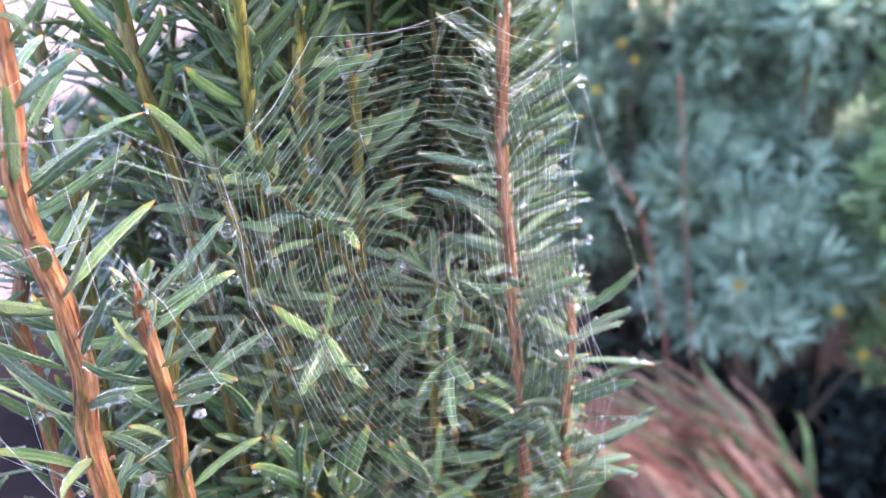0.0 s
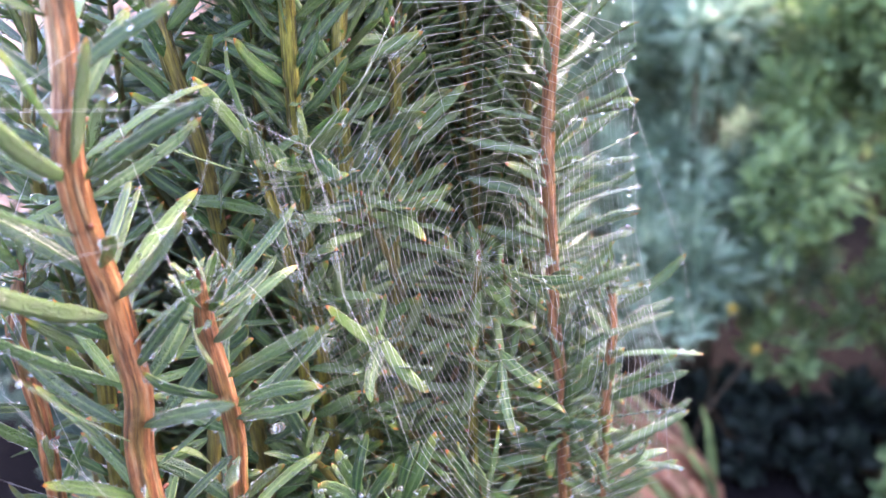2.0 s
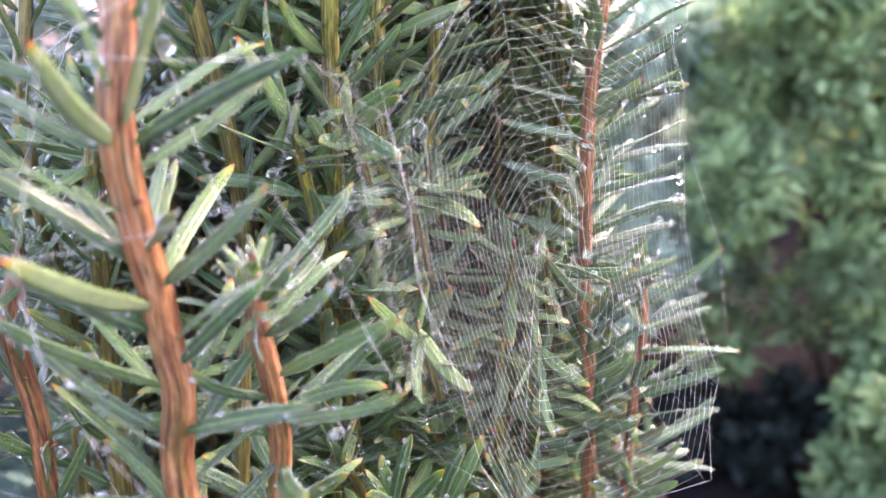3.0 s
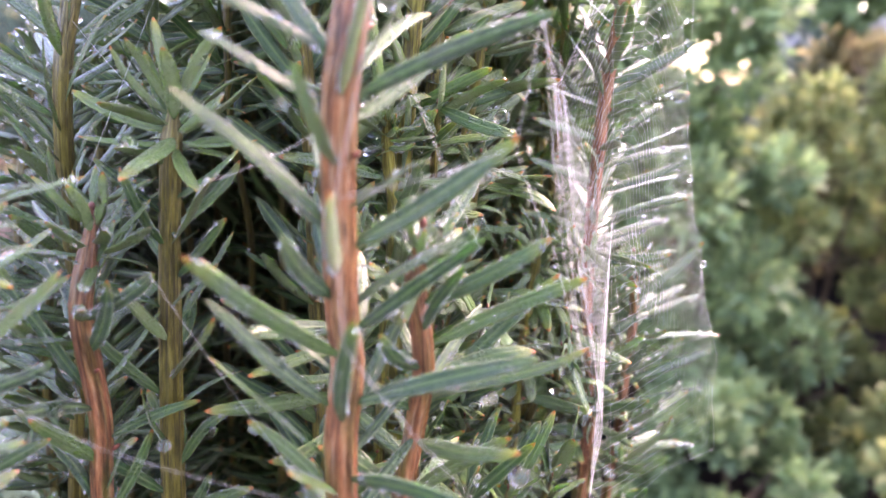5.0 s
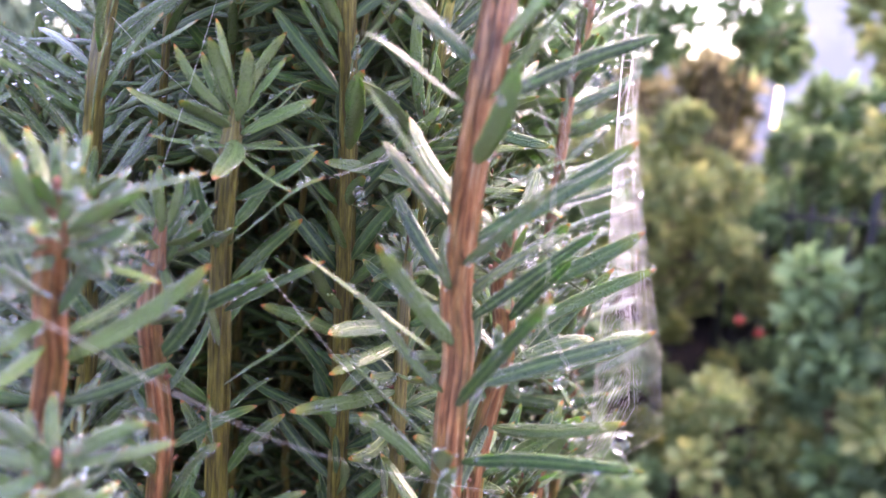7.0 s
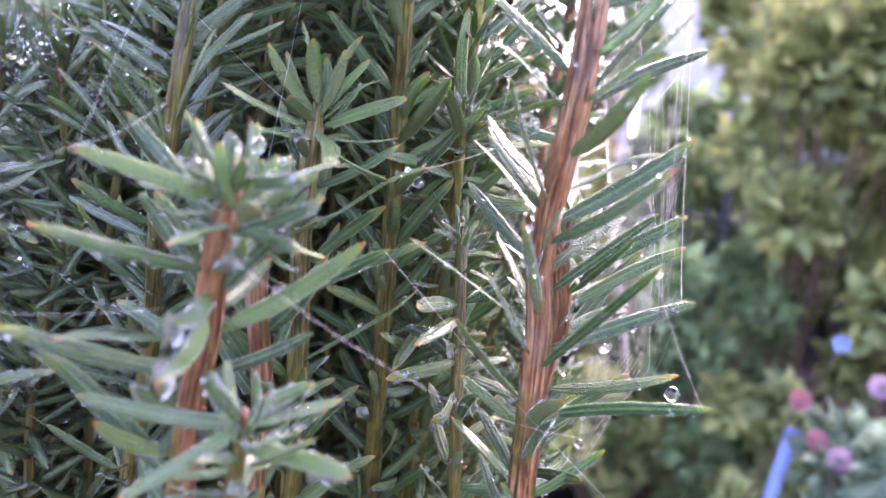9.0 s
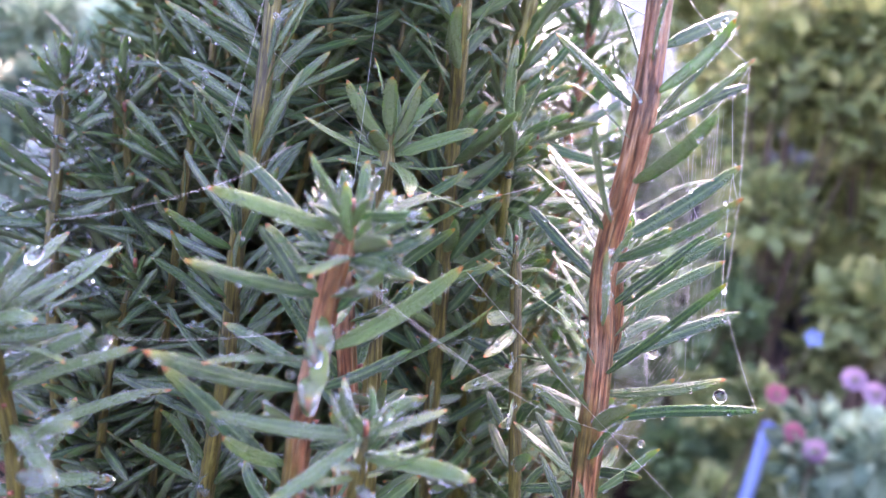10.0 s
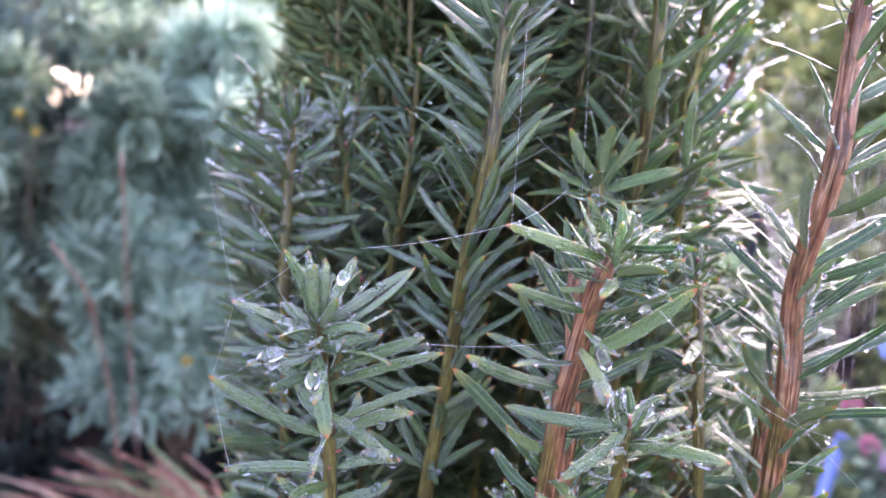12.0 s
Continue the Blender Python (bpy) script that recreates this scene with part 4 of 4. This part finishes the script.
def flower(x, y, z, size, petals, material, label, seed, foot=0.10, face=(-0.1, -1.0, 0.5), group="border flowers"):
    """A flower head of bent petals round a small heart, on a thin stalk that stands on the ground."""
    rng = np.random.RandomState(seed)
    ob = thing("flower", label, "flower", group, at=(x, y, GROUND))
    top = np.array([0, 0, z - GROUND])
    base = np.array([rng.normal(0, foot), abs(rng.normal(0, foot)), -0.01])
    ln = spline([base, (base + top) / 2 + (rng.normal(0, 0.03), rng.normal(0, 0.03), 0), top], 0.06)
    v, f, uv = tube(ln, np.linspace(0.004, 0.002, len(ln)), 6)
    part("stalk", mesh("stalk", v, f, TWIG, uv), ob)
    n = np.array(face) / np.linalg.norm(face)
    u = np.cross(n, (0, 0, 1.0))
    u /= np.linalg.norm(u)
    w = np.cross(u, n)
    for i in range(petals):
        a = 2 * math.pi * i / petals + rng.normal(0, 0.1)
        m = basis(u * math.cos(a) + w * math.sin(a) + n * rng.uniform(0.1, 0.5), n)
        pv = np.array([(0, 0, 0), (0.4, -0.3, 0.05), (0.4, 0.3, 0.05), (0.85, -0.26, 0.0), (0.85, 0.26, 0.0), (1, 0, -0.06)]) * size
        part("petal", mesh("petal", top + (m @ pv.T).T, [(0, 1, 2), (1, 3, 4, 2), (3, 5, 4)], material), ob)
    part("heart", mesh("heart", top + ICO_V * size * 0.28 - (0, size * 0.1, 0), ICO_F, OLIVE), ob)


for i, (x, y, z) in enumerate(((-0.159, 2.97, 1.02), (0.076, 2.97, 0.942), (0.12, 2.94, 0.881), (-0.018, 2.92, 0.787), (-0.066, 2.89, 0.825), (0.386, 2.24, 0.264),
                               (0.653, 2.26, 0.177), (0.725, 2.26, 0.041), (1.253, 2.40, 0.728), (1.213, 2.38, 0.66), (1.28, 2.42, 0.78))):
    flower(x, y, z, 0.018, 6, YELLOW, "small yellow daisy-like flower on a thin stalk", 200 + i)
for i, (x, y, z) in enumerate(((1.476, 0.867, 0.408), (1.49, 0.82, 0.325), (1.49, 0.769, 0.30))):
    flower(x, y, z, 0.026, 9, PINK, "pink flower on a border plant", 220 + i, face=(-0.9, -0.4, 0.5))
for i, (x, y, z) in enumerate(((1.566, 0.738, 0.469), (1.60, 0.70, 0.44), (1.47, 0.76, 0.31))):
    flower(x, y, z, 0.030, 8, PURPLE, "pale purple flower on a border plant", 230 + i, face=(-0.9, -0.4, 0.5))
flower(1.859, 0.955, 0.468, 0.026, 5, POLE, "blue flower on a tall border plant", 240, face=(-0.9, -0.4, 0.3))
bush((1.62, 0.74), 0.20, 0.18, 0.84, 22, 1500, 0.075, 0.42, BLUE_GREEN, 21, "pale mint-green leafy border plant below pink flowers", "border_plant", low=0.1)
bush((0.60, 2.72), 0.42, 0.22, 1.5, 26, 6000, 0.095, 0.16, MINT, 31, "pale mint-green feathery shrub with arching fronds", low=0.45, upright=0.1, clump=0.6)
bush((0.70, 2.82), 0.40, 0.22, 1.75, 26, 6500, 0.085, 0.16, MINT, 36, "pale mint-green feathery shrub with arching fronds", low=0.42, upright=0.1, clump=0.6)
# added low plants, coloured dark in place of shade on the soil
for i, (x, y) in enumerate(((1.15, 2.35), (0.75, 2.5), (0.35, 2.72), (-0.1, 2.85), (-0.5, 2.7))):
    bush((x, y), 0.34, 0.22, 0.24, 20, 2400, 0.06, 0.4, SHADE_GREEN, 70 + i, "added low plant coloured dark for the shade under the shrubs", "border_plant", low=0.03)
bush((0.52, 2.58), 0.34, 0.18, 0.86, 20, 3500, 0.10, 0.15, MINT, 32, "low mint-green plant with narrow fanned leaves", "border_plant", low=0.55, upright=0.5)
# added shrub: covers lit ground and darkens the gaps at the yew's left
bush((-0.66, 1.18), 0.42, 0.30, 1.12, 26, 5000, 0.06, 0.3, DEEP_GREEN, 34, "added low dark green shrub backing the yew's shaded gaps", low=0.05)
bush(polar(-19, 5.2), 0.9, 0.5, 3.3, 30, 5000, 0.14, 0.4, MID_GREEN, 33, "dense green tree beyond the border", "tree", low=0.3, group="trees beyond the hedge")
bush((2.75, 1.55), 0.55, 0.4, 2.05, 16, 2600, 0.075, 0.5, LIME, 22, "small yellow-green tree with dark twisted branches", "small_tree", low=0.68)
bush((2.55, 1.75), 0.5, 0.35, 1.0, 24, 3800, 0.07, 0.5, MID_GREEN, 23, "low mid-green shrub under the small tree", low=0.05)
bush((1.35, 1.95), 0.40, 0.25, 0.55, 22, 3000, 0.05, 0.5, MID_GREEN, 25, "low mid-green plant under the hedge", "border_plant", low=0.05)
bush((1.95, 1.80), 0.40, 0.25, 0.50, 22, 3000, 0.05, 0.5, LIME, 26, "low yellow-green plant under the hedge", "border_plant", low=0.05)
bush(polar(-47, 5.0), 0.85, 0.5, 2.9, 24, 4800, 0.10, 0.45, MID_GREEN, 27, "loose tree crown with sky between its leaves", "tree", low=0.6, clump=0.7, group="trees beyond the hedge")
bush(polar(-62, 4.8), 0.75, 0.5, 3.3, 30, 9000, 0.10, 0.45, LIME, 28, "loose yellow-green tree crown against the sky", "tree", low=0.5, clump=0.75, group="trees beyond the hedge")
bush((2.05, 1.25), 0.28, 0.25, 0.62, 20, 2000, 0.06, 0.5, LIME, 24, "low yellow-green plant in the border", "border_plant", low=0.05)


def stake():
    """A blue garden stake that leans in the border."""
    a, b = np.array([1.40, 0.965, GROUND - 0.05]), np.array([1.675, 0.960, 0.25])
    foot = a + (b - a) * 0.0
    ob = thing("garden_stake", "blue painted garden stake leaning in the border", "stake", at=foot)
    ln = np.array([a + (b - a) * t for t in np.linspace(0, 1, 6)]) - foot
    v, f, uv = tube(ln, np.full(6, 0.017), 10)
    part("rod", mesh("rod", v, f, POLE, uv), ob)
    v, f, uv = tube(np.array([b, b + (b - a) * 0.012]) - foot, [0.020, 0.016], 10)
    part("cap", mesh("cap", v, f, POLE, uv), ob, "blue end cap")


stake()


def fence():
    """A dark railing with upright bars between two rails."""
    a, b = np.array([3.10, 2.85]), np.array([4.15, 1.95])
    ob = thing("fence", "dark painted metal railing with upright bars", "fence", at=(a[0], a[1], GROUND))
    d = b - a

    def bar(p, q, r, nm):
        v, f, uv = tube(np.array([p, (np.array(p) + q) / 2, q]), np.full(3, r), 6)
        part(nm, mesh(nm, v, f, IRON, uv), ob)

    for i in range(15):
        x, y = d * i / 14
        bar((x, y, -0.02), (x, y, 1.05 if i % 7 else 1.15), 0.010 if i % 7 else 0.022, "upright" if i % 7 else "post")
    for z in (0.12, 0.98):
        bar((0, 0, z), (*d, z), 0.014, "rail")


fence()


def fruit(x, y, z, r):
    ob = thing("red_fruit", "small round red fruit on a hedge plant", "fruit", "red fruits", at=(x, y, z))
    v = ICO_V * r
    part("flesh", mesh("flesh", v * (1, 1, 0.94), ICO_F, RED), ob)
    v, f, uv = tube(np.array([(0, 0, r * 0.8), (0.004, 0, r * 1.6), (0.012, 0.01, r * 2.4)]), [0.002, 0.002, 0.002], 5)
    part("stem", mesh("stem", v, f, TWIG, uv), ob)


for x, y, z in ((2.30, 2.07, 0.222), (2.22, 2.03, -0.20), (2.6, 2.2, 0.1)):
    fruit(x, y, z, 0.024)


def red_stem(pts):
    ob = thing("red_stalk", "thin upright reddish plant stalk among shrubs", "stalk", "red stalks", at=(pts[0][0], pts[0][1], GROUND))
    ln = spline([np.array(p) - (pts[0][0], pts[0][1], GROUND) for p in pts], 0.06)
    v, f, uv = tube(ln, np.linspace(0.0032, 0.0024, len(ln)), 6)
    part("stalk", mesh("stalk", v, f, STALK, uv), ob)


red_stem([(0.30, 2.30, GROUND - 0.02), (0.25, 2.32, 0.3), (0.24, 2.33, 0.70), (0.235, 2.34, 0.86)])
red_stem([(0.22, 2.2, GROUND - 0.02), (0.142, 2.21, 0.375), (0.114, 2.22, 0.505), (0.036, 2.23, 0.63)])


def backdrop_wall(a, b, tall, face, label):
    """A rendered wall with a coping, far behind the border."""
    a, b = np.array(a), np.array(b)
    d = b - a
    n = np.array([-d[1], d[0]]) / np.linalg.norm(d)
    ob = thing("backdrop_wall", label, "wall", kind="structure", at=(a[0], a[1], GROUND))

    def slab(z0, z1, t, nm, mt):
        c = [(0, 0), tuple(d), tuple(d + n * t), tuple(n * t)]
        v = [(x, y, z0) for x, y in c] + [(x, y, z1) for x, y in c]
        f = [(0, 1, 5, 4), (1, 2, 6, 5), (2, 3, 7, 6), (3, 0, 4, 7), (4, 5, 6, 7), (3, 2, 1, 0)]
        part(nm, mesh(nm, v, f, mt, None, False), ob)

    slab(-0.05, tall, 0.24, "render_face", face)
    slab(tall + 0.004, tall + 0.08, 0.26, "coping", COPING)


COPING = plain_material("pale_coping", (0.5, 0.47, 0.44), (0.62, 0.59, 0.55), 0.8)
# pale tone of the distant haze, used on the added walls
HAZE_LILAC = plain_material("pale_lilac_haze", (0.46, 0.43, 0.46), (0.58, 0.54, 0.57), 0.85, 2.0, 0.003)
backdrop_wall((-5.4, 3.6), (-1.6, 5.4), 2.35, PEACH, "peach rendered garden wall with a pale coping")
# two added walls whose pale faces stand for bright haze beyond the trees
backdrop_wall(polar(-36, 9.0), polar(-51.5, 9.0), 2.0, HAZE_LILAC, "added pale lilac backdrop wall for bright haze, with a coping")
backdrop_wall(polar(-51.7, 8.95), polar(-92, 9.0), 3.6, HAZE_LILAC, "added tall pale lilac backdrop wall for haze behind the trees")


# ---- water drops ----
def drop_mesh():
    """A hanging drop: round below, drawn up to a short neck."""
    rows, sides = 11, 14
    v, f = [], []
    for i in range(rows + 1):
        a = math.pi * i / rows
        z = -math.cos(a)
        r = math.sin(a) * (1.0 - 0.22 * max(0, z)) if 0 < i < rows else 0.02
        for j in range(sides):
            th = 2 * math.pi * j / sides
            v.append((r * math.cos(th), r * math.sin(th), z * (1.12 if z > 0 else 1.0)))
    for i in range(rows):
        for j in range(sides):
            f.append((i * sides + j, i * sides + (j + 1) % sides, (i + 1) * sides + (j + 1) % sides, (i + 1) * sides + j))
    f += [tuple(range(sides))[::-1], tuple(rows * sides + j for j in range(sides))]
    return mesh("water_drop", v, f, WATER)


DROP = drop_mesh()


def drop(x, y, z, r, flat=1.0):
    ob = thing("water_drop", "clear round water drop hanging from a yew needle", "water drop", "water drops", me=DROP, at=(x, y, z))
    ob.scale = (r, r, r * flat)
    return ob


for x, y, z, r in ((0.0717, 0.3896, 0.999, 0.0022), (-0.0169, 0.3158, 0.9819, 0.0026), (-0.0333, 0.2804, 0.9696, 0.0026), (-0.0281, 0.2989, 0.953, 0.0021),
                   (-0.0371, 0.2855, 0.9516, 0.0021), (0.0721, 0.3837, 0.9344, 0.0019), (-0.0639, 0.2496, 1.0086, 0.0019), (-0.0398, 0.229, 0.9141, 0.0021),
                   (-0.0765, 0.3043, 0.9633, 0.0019), (-0.0375, 0.2546, 0.9199, 0.0016), (-0.0301, 0.286, 0.9299, 0.0024),
                   (-0.075, 0.2698, 0.9794, 0.0013), (-0.0389, 0.2549, 0.9194, 0.0014), (-0.0688, 0.2356, 0.9032, 0.0011), (-0.1301, 0.2769, 0.9394, 0.0017),
                   (-0.1725, 0.2918, 0.9098, 0.0015), (-0.142, 0.2645, 0.944, 0.0014), (-0.1136, 0.2713, 0.9074, 0.0016),
                   (0.0673, 0.3438, 0.9582, 0.0012), (0.072, 0.337, 0.9268, 0.0012), (-0.16, 0.2767, 0.9271, 0.0013)):
    drop(x, y, z, r)
for q, way, long, half in (((-0.2347, 0.3082, 0.9349), (-0.9, -0.1, -0.15), 0.0030, 0.0019), ((-0.229, 0.2951, 0.9309), (-0.4, -0.7, -0.6), 0.0022, 0.0018),
                           ((-0.2137, 0.286, 0.9108), (0.8, -0.5, -0.1), 0.0030, 0.0020), ((-0.1708, 0.249, 0.9423), (-0.1, -0.6, -0.6), 0.0024, 0.0018),
                           ((-0.1733, 0.2464, 0.9343), (-0.2, -0.6, -0.8), 0.0028, 0.0019)):
    HUGGING.append((np.array(q), basis(np.array(way), np.array([0, 0, 1.0])), long, half))
for x, y, z, r in HANGING:
    drop(x, y, z, r)


for q, m, long, half in HUGGING:
    ob = thing("water_film", "clear bulging water film wrapped round a needle", "water drop", "water films on needles", me=DROP)
    ob.matrix_basis = Matrix.Translation(q) @ Matrix(m.tolist()).to_4x4() @ Matrix.Diagonal((long * 1.5, half * 1.1, half * 0.95, 1))


# ---- spider webs ----
def thread(soup, pts, r):
    v, f, _ = tube(np.asarray(pts, float), np.full(len(pts), r), 4)
    soup.add(v, f)


def orb_web():
    rng = np.random.RandomState(31)
    hub = np.array([0.0150, 0.302, 0.950])
    rim = np.array([(-0.022, 0.262, 0.992), (-0.017, 0.2575, 0.955), (-0.004, 0.262, 0.905), (0.012, 0.300, 0.846), (0.042, 0.327, 0.836), (0.0775, 0.326, 0.856),
                    (0.082, 0.337, 0.890), (0.0720, 0.339, 0.927), (0.0700, 0.348, 0.962), (0.0715, 0.3565, 0.9874), (0.066, 0.3565, 1.015),
                    (0.040, 0.326, 1.030), (0.000, 0.288, 1.025)])
    web = thing("spider_web", "fine orb web strung between wet yew shoots", "spider web", at=hub)
    frame_s, rays, spiral = Soup(), Soup(), Soup()
    loop = np.vstack([rim, rim[:1]]) - hub
    for a, b in zip(loop, loop[1:]):
        thread(frame_s, [a, (a + b) / 2 + (a + b) * -0.02, b], 0.000036)
    seg = np.r_[0, np.cumsum(np.linalg.norm(np.diff(loop, axis=0), axis=1))]
    n = 30
    ends = []
    for k in range(n):
        t = (k + rng.uniform(-0.22, 0.22)) / n * seg[-1] % seg[-1]
        e = np.array([np.interp(t, seg, loop[:, c]) for c in range(3)])
        ends.append(e)
        thread(rays, [(0, 0, 0), e * 0.5 + rng.normal(0, 0.0004, 3), e], 0.000012)
    turns = 25
    line = []
    for i in range(turns * n + 1):
        k = i % n
        f = 0.13 + 0.84 * (i / (turns * n)) ** 0.92 + rng.normal(0, 0.0025)
        p = ends[k] * f
        if line:
            q = (line[-1] + p) / 2 + np.array([0, 0, -0.0003 * (0.4 + f)])
            line.append(q)
        line.append(p)
    thread(spiral, line, 0.000021)
    for s, nm in ((frame_s, "frame_threads"), (rays, "radial_threads"), (spiral, "capture_spiral")):
        part(nm, s.mesh(nm, SILK), web, kind="stuff")
    # small beads strung along the outer threads
    beads = Soup()
    for a, b in zip(loop, loop[1:]):
        for t in np.arange(0, 1, 0.04):
            beads.add(a + (b - a) * t + (a + b) * -0.02 * (1 - abs(2 * t - 1)) + ICO_V * rng.uniform(0.00007, 0.00016), ICO_F)
    part("dew", beads.mesh("dew", FINE_DEW), web, kind="stuff")


orb_web()


def strand(a, b, sag=0.0012, r=0.000036):
    """A single loose thread between two points, with fine dew on it."""
    a, b = np.array(a), np.array(b)
    ob = thing("spider_thread", "single fine spider thread beaded with dew", "spider thread", "loose spider threads", at=a)
    s = Soup()
    t = np.linspace(0, 1, 9)[:, None]
    line = (b - a) * t + np.array([0, 0, -1.0]) * sag * 4 * t * (1 - t)
    thread(s, line, r)
    part("silk", s.mesh("silk", SILK), ob)


def sheet_web():
    """A loose sheet of threads between the needle tips and the orb web's near edge."""
    rng = np.random.RandomState(44)
    a0, a1 = np.array([-0.036, 0.241, 1.010]), np.array([-0.021, 0.243, 0.925])
    b0, b1 = np.array([-0.021, 0.262, 0.998]), np.array([-0.003, 0.262, 0.900])
    web = thing("spider_web", "loose tangled sheet of spider silk beside an orb web", "spider web", at=b0)
    s = Soup()
    for i in range(6):
        t, u = rng.rand(), rng.rand()
        p, q = a0 + (a1 - a0) * t, b0 + (b1 - b0) * np.clip(t + rng.normal(0.08, 0.14), 0, 1)
        mid = (p + q) / 2 + (0, 0, -0.002)
        thread(s, np.array([p, mid, q]) - b0, 0.000012)
    for i in range(16):
        k = rng.rand()
        t0, t1 = rng.uniform(0.0, 0.15), rng.uniform(0.75, 1.0)
        l0, l1 = a0 + (b0 - a0) * k, a1 + (b1 - a1) * np.clip(k + rng.normal(0, 0.06), 0, 1)
        thread(s, np.array([l0 + (l1 - l0) * t0, l0 + (l1 - l0) * (t0 + t1) / 2 + rng.normal(0, 0.001, 3), l0 + (l1 - l0) * t1]) - b0, 0.000012)
    part("silk", s.mesh("silk", SILK), web, kind="stuff")


sheet_web()

STRANDS = (((-0.1645, 0.273, 0.9826), (-0.1806, 0.2767, 0.9732)), ((-0.1806, 0.2767, 0.9732), (-0.2017, 0.3196, 0.9602)),
           ((-0.1806, 0.2767, 0.9732), (-0.150, 0.31, 1.03)), ((-0.1995, 0.2845, 0.9398), (-0.165, 0.268, 0.941)),
           ((-0.2204, 0.3342, 0.9571), (-0.2106, 0.4359, 0.9951)), ((-0.0718, 0.2169, 1.0088), (-0.0789, 0.2111, 0.9764)),
           ((-0.0789, 0.2111, 0.9764), (-0.0777, 0.212, 0.9518)), ((-0.0348, 0.241, 1.006), (-0.0419, 0.2337, 0.9819)),
           ((0.0717, 0.3896, 0.999), (0.091, 0.368, 0.927)), ((0.091, 0.368, 0.927), (0.0964, 0.3699, 0.8914)),
           ((0.0721, 0.3588, 1.0067), (0.07, 0.36, 1.05)), ((-0.0348, 0.241, 1.006), (-0.022, 0.262, 0.992)),
           ((-0.1134, 0.2663, 0.9508), (-0.066, 0.225, 0.89)), ((-0.0718, 0.2169, 1.0088), (-0.05, 0.25, 1.03)),
           ((-0.0998, 0.2713, 0.9706), (-0.075, 0.25, 0.985)),
           ((-0.13, 0.298, 0.97), (-0.10, 0.33, 1.05)), ((-0.2368, 0.329, 0.9452), (-0.243, 0.330, 0.923)), ((-0.243, 0.330, 0.923), (-0.2346, 0.3356, 0.8903)),
           ((-0.239, 0.312, 0.932), (-0.243, 0.330, 0.923)), ((-0.2106, 0.4359, 0.9951), (-0.2368, 0.329, 0.9452)), ((-0.216, 0.325, 0.959), (-0.2368, 0.329, 0.9452)),
           ((-0.0419, 0.2337, 0.9819), (-0.031, 0.239, 0.9609)), ((-0.031, 0.239, 0.9609), (-0.021, 0.2423, 0.9358)), ((-0.0789, 0.2111, 0.9764), (-0.0419, 0.2337, 0.9819)),
           ((-0.0718, 0.2169, 1.0088), (-0.0348, 0.241, 1.006)), ((-0.0777, 0.212, 0.9518), (-0.052, 0.2117, 0.9178)), ((-0.0635, 0.25, 1.004), (-0.048, 0.236, 0.962)),
           ((-0.1635, 0.239, 0.9565), (-0.1189, 0.2349, 0.9257)), ((-0.1189, 0.2349, 0.9257), (-0.0688, 0.2365, 0.9045)), ((-0.14, 0.335, 1.01), (-0.112, 0.31, 0.98)))
for a, b in STRANDS:
    strand(a, b)
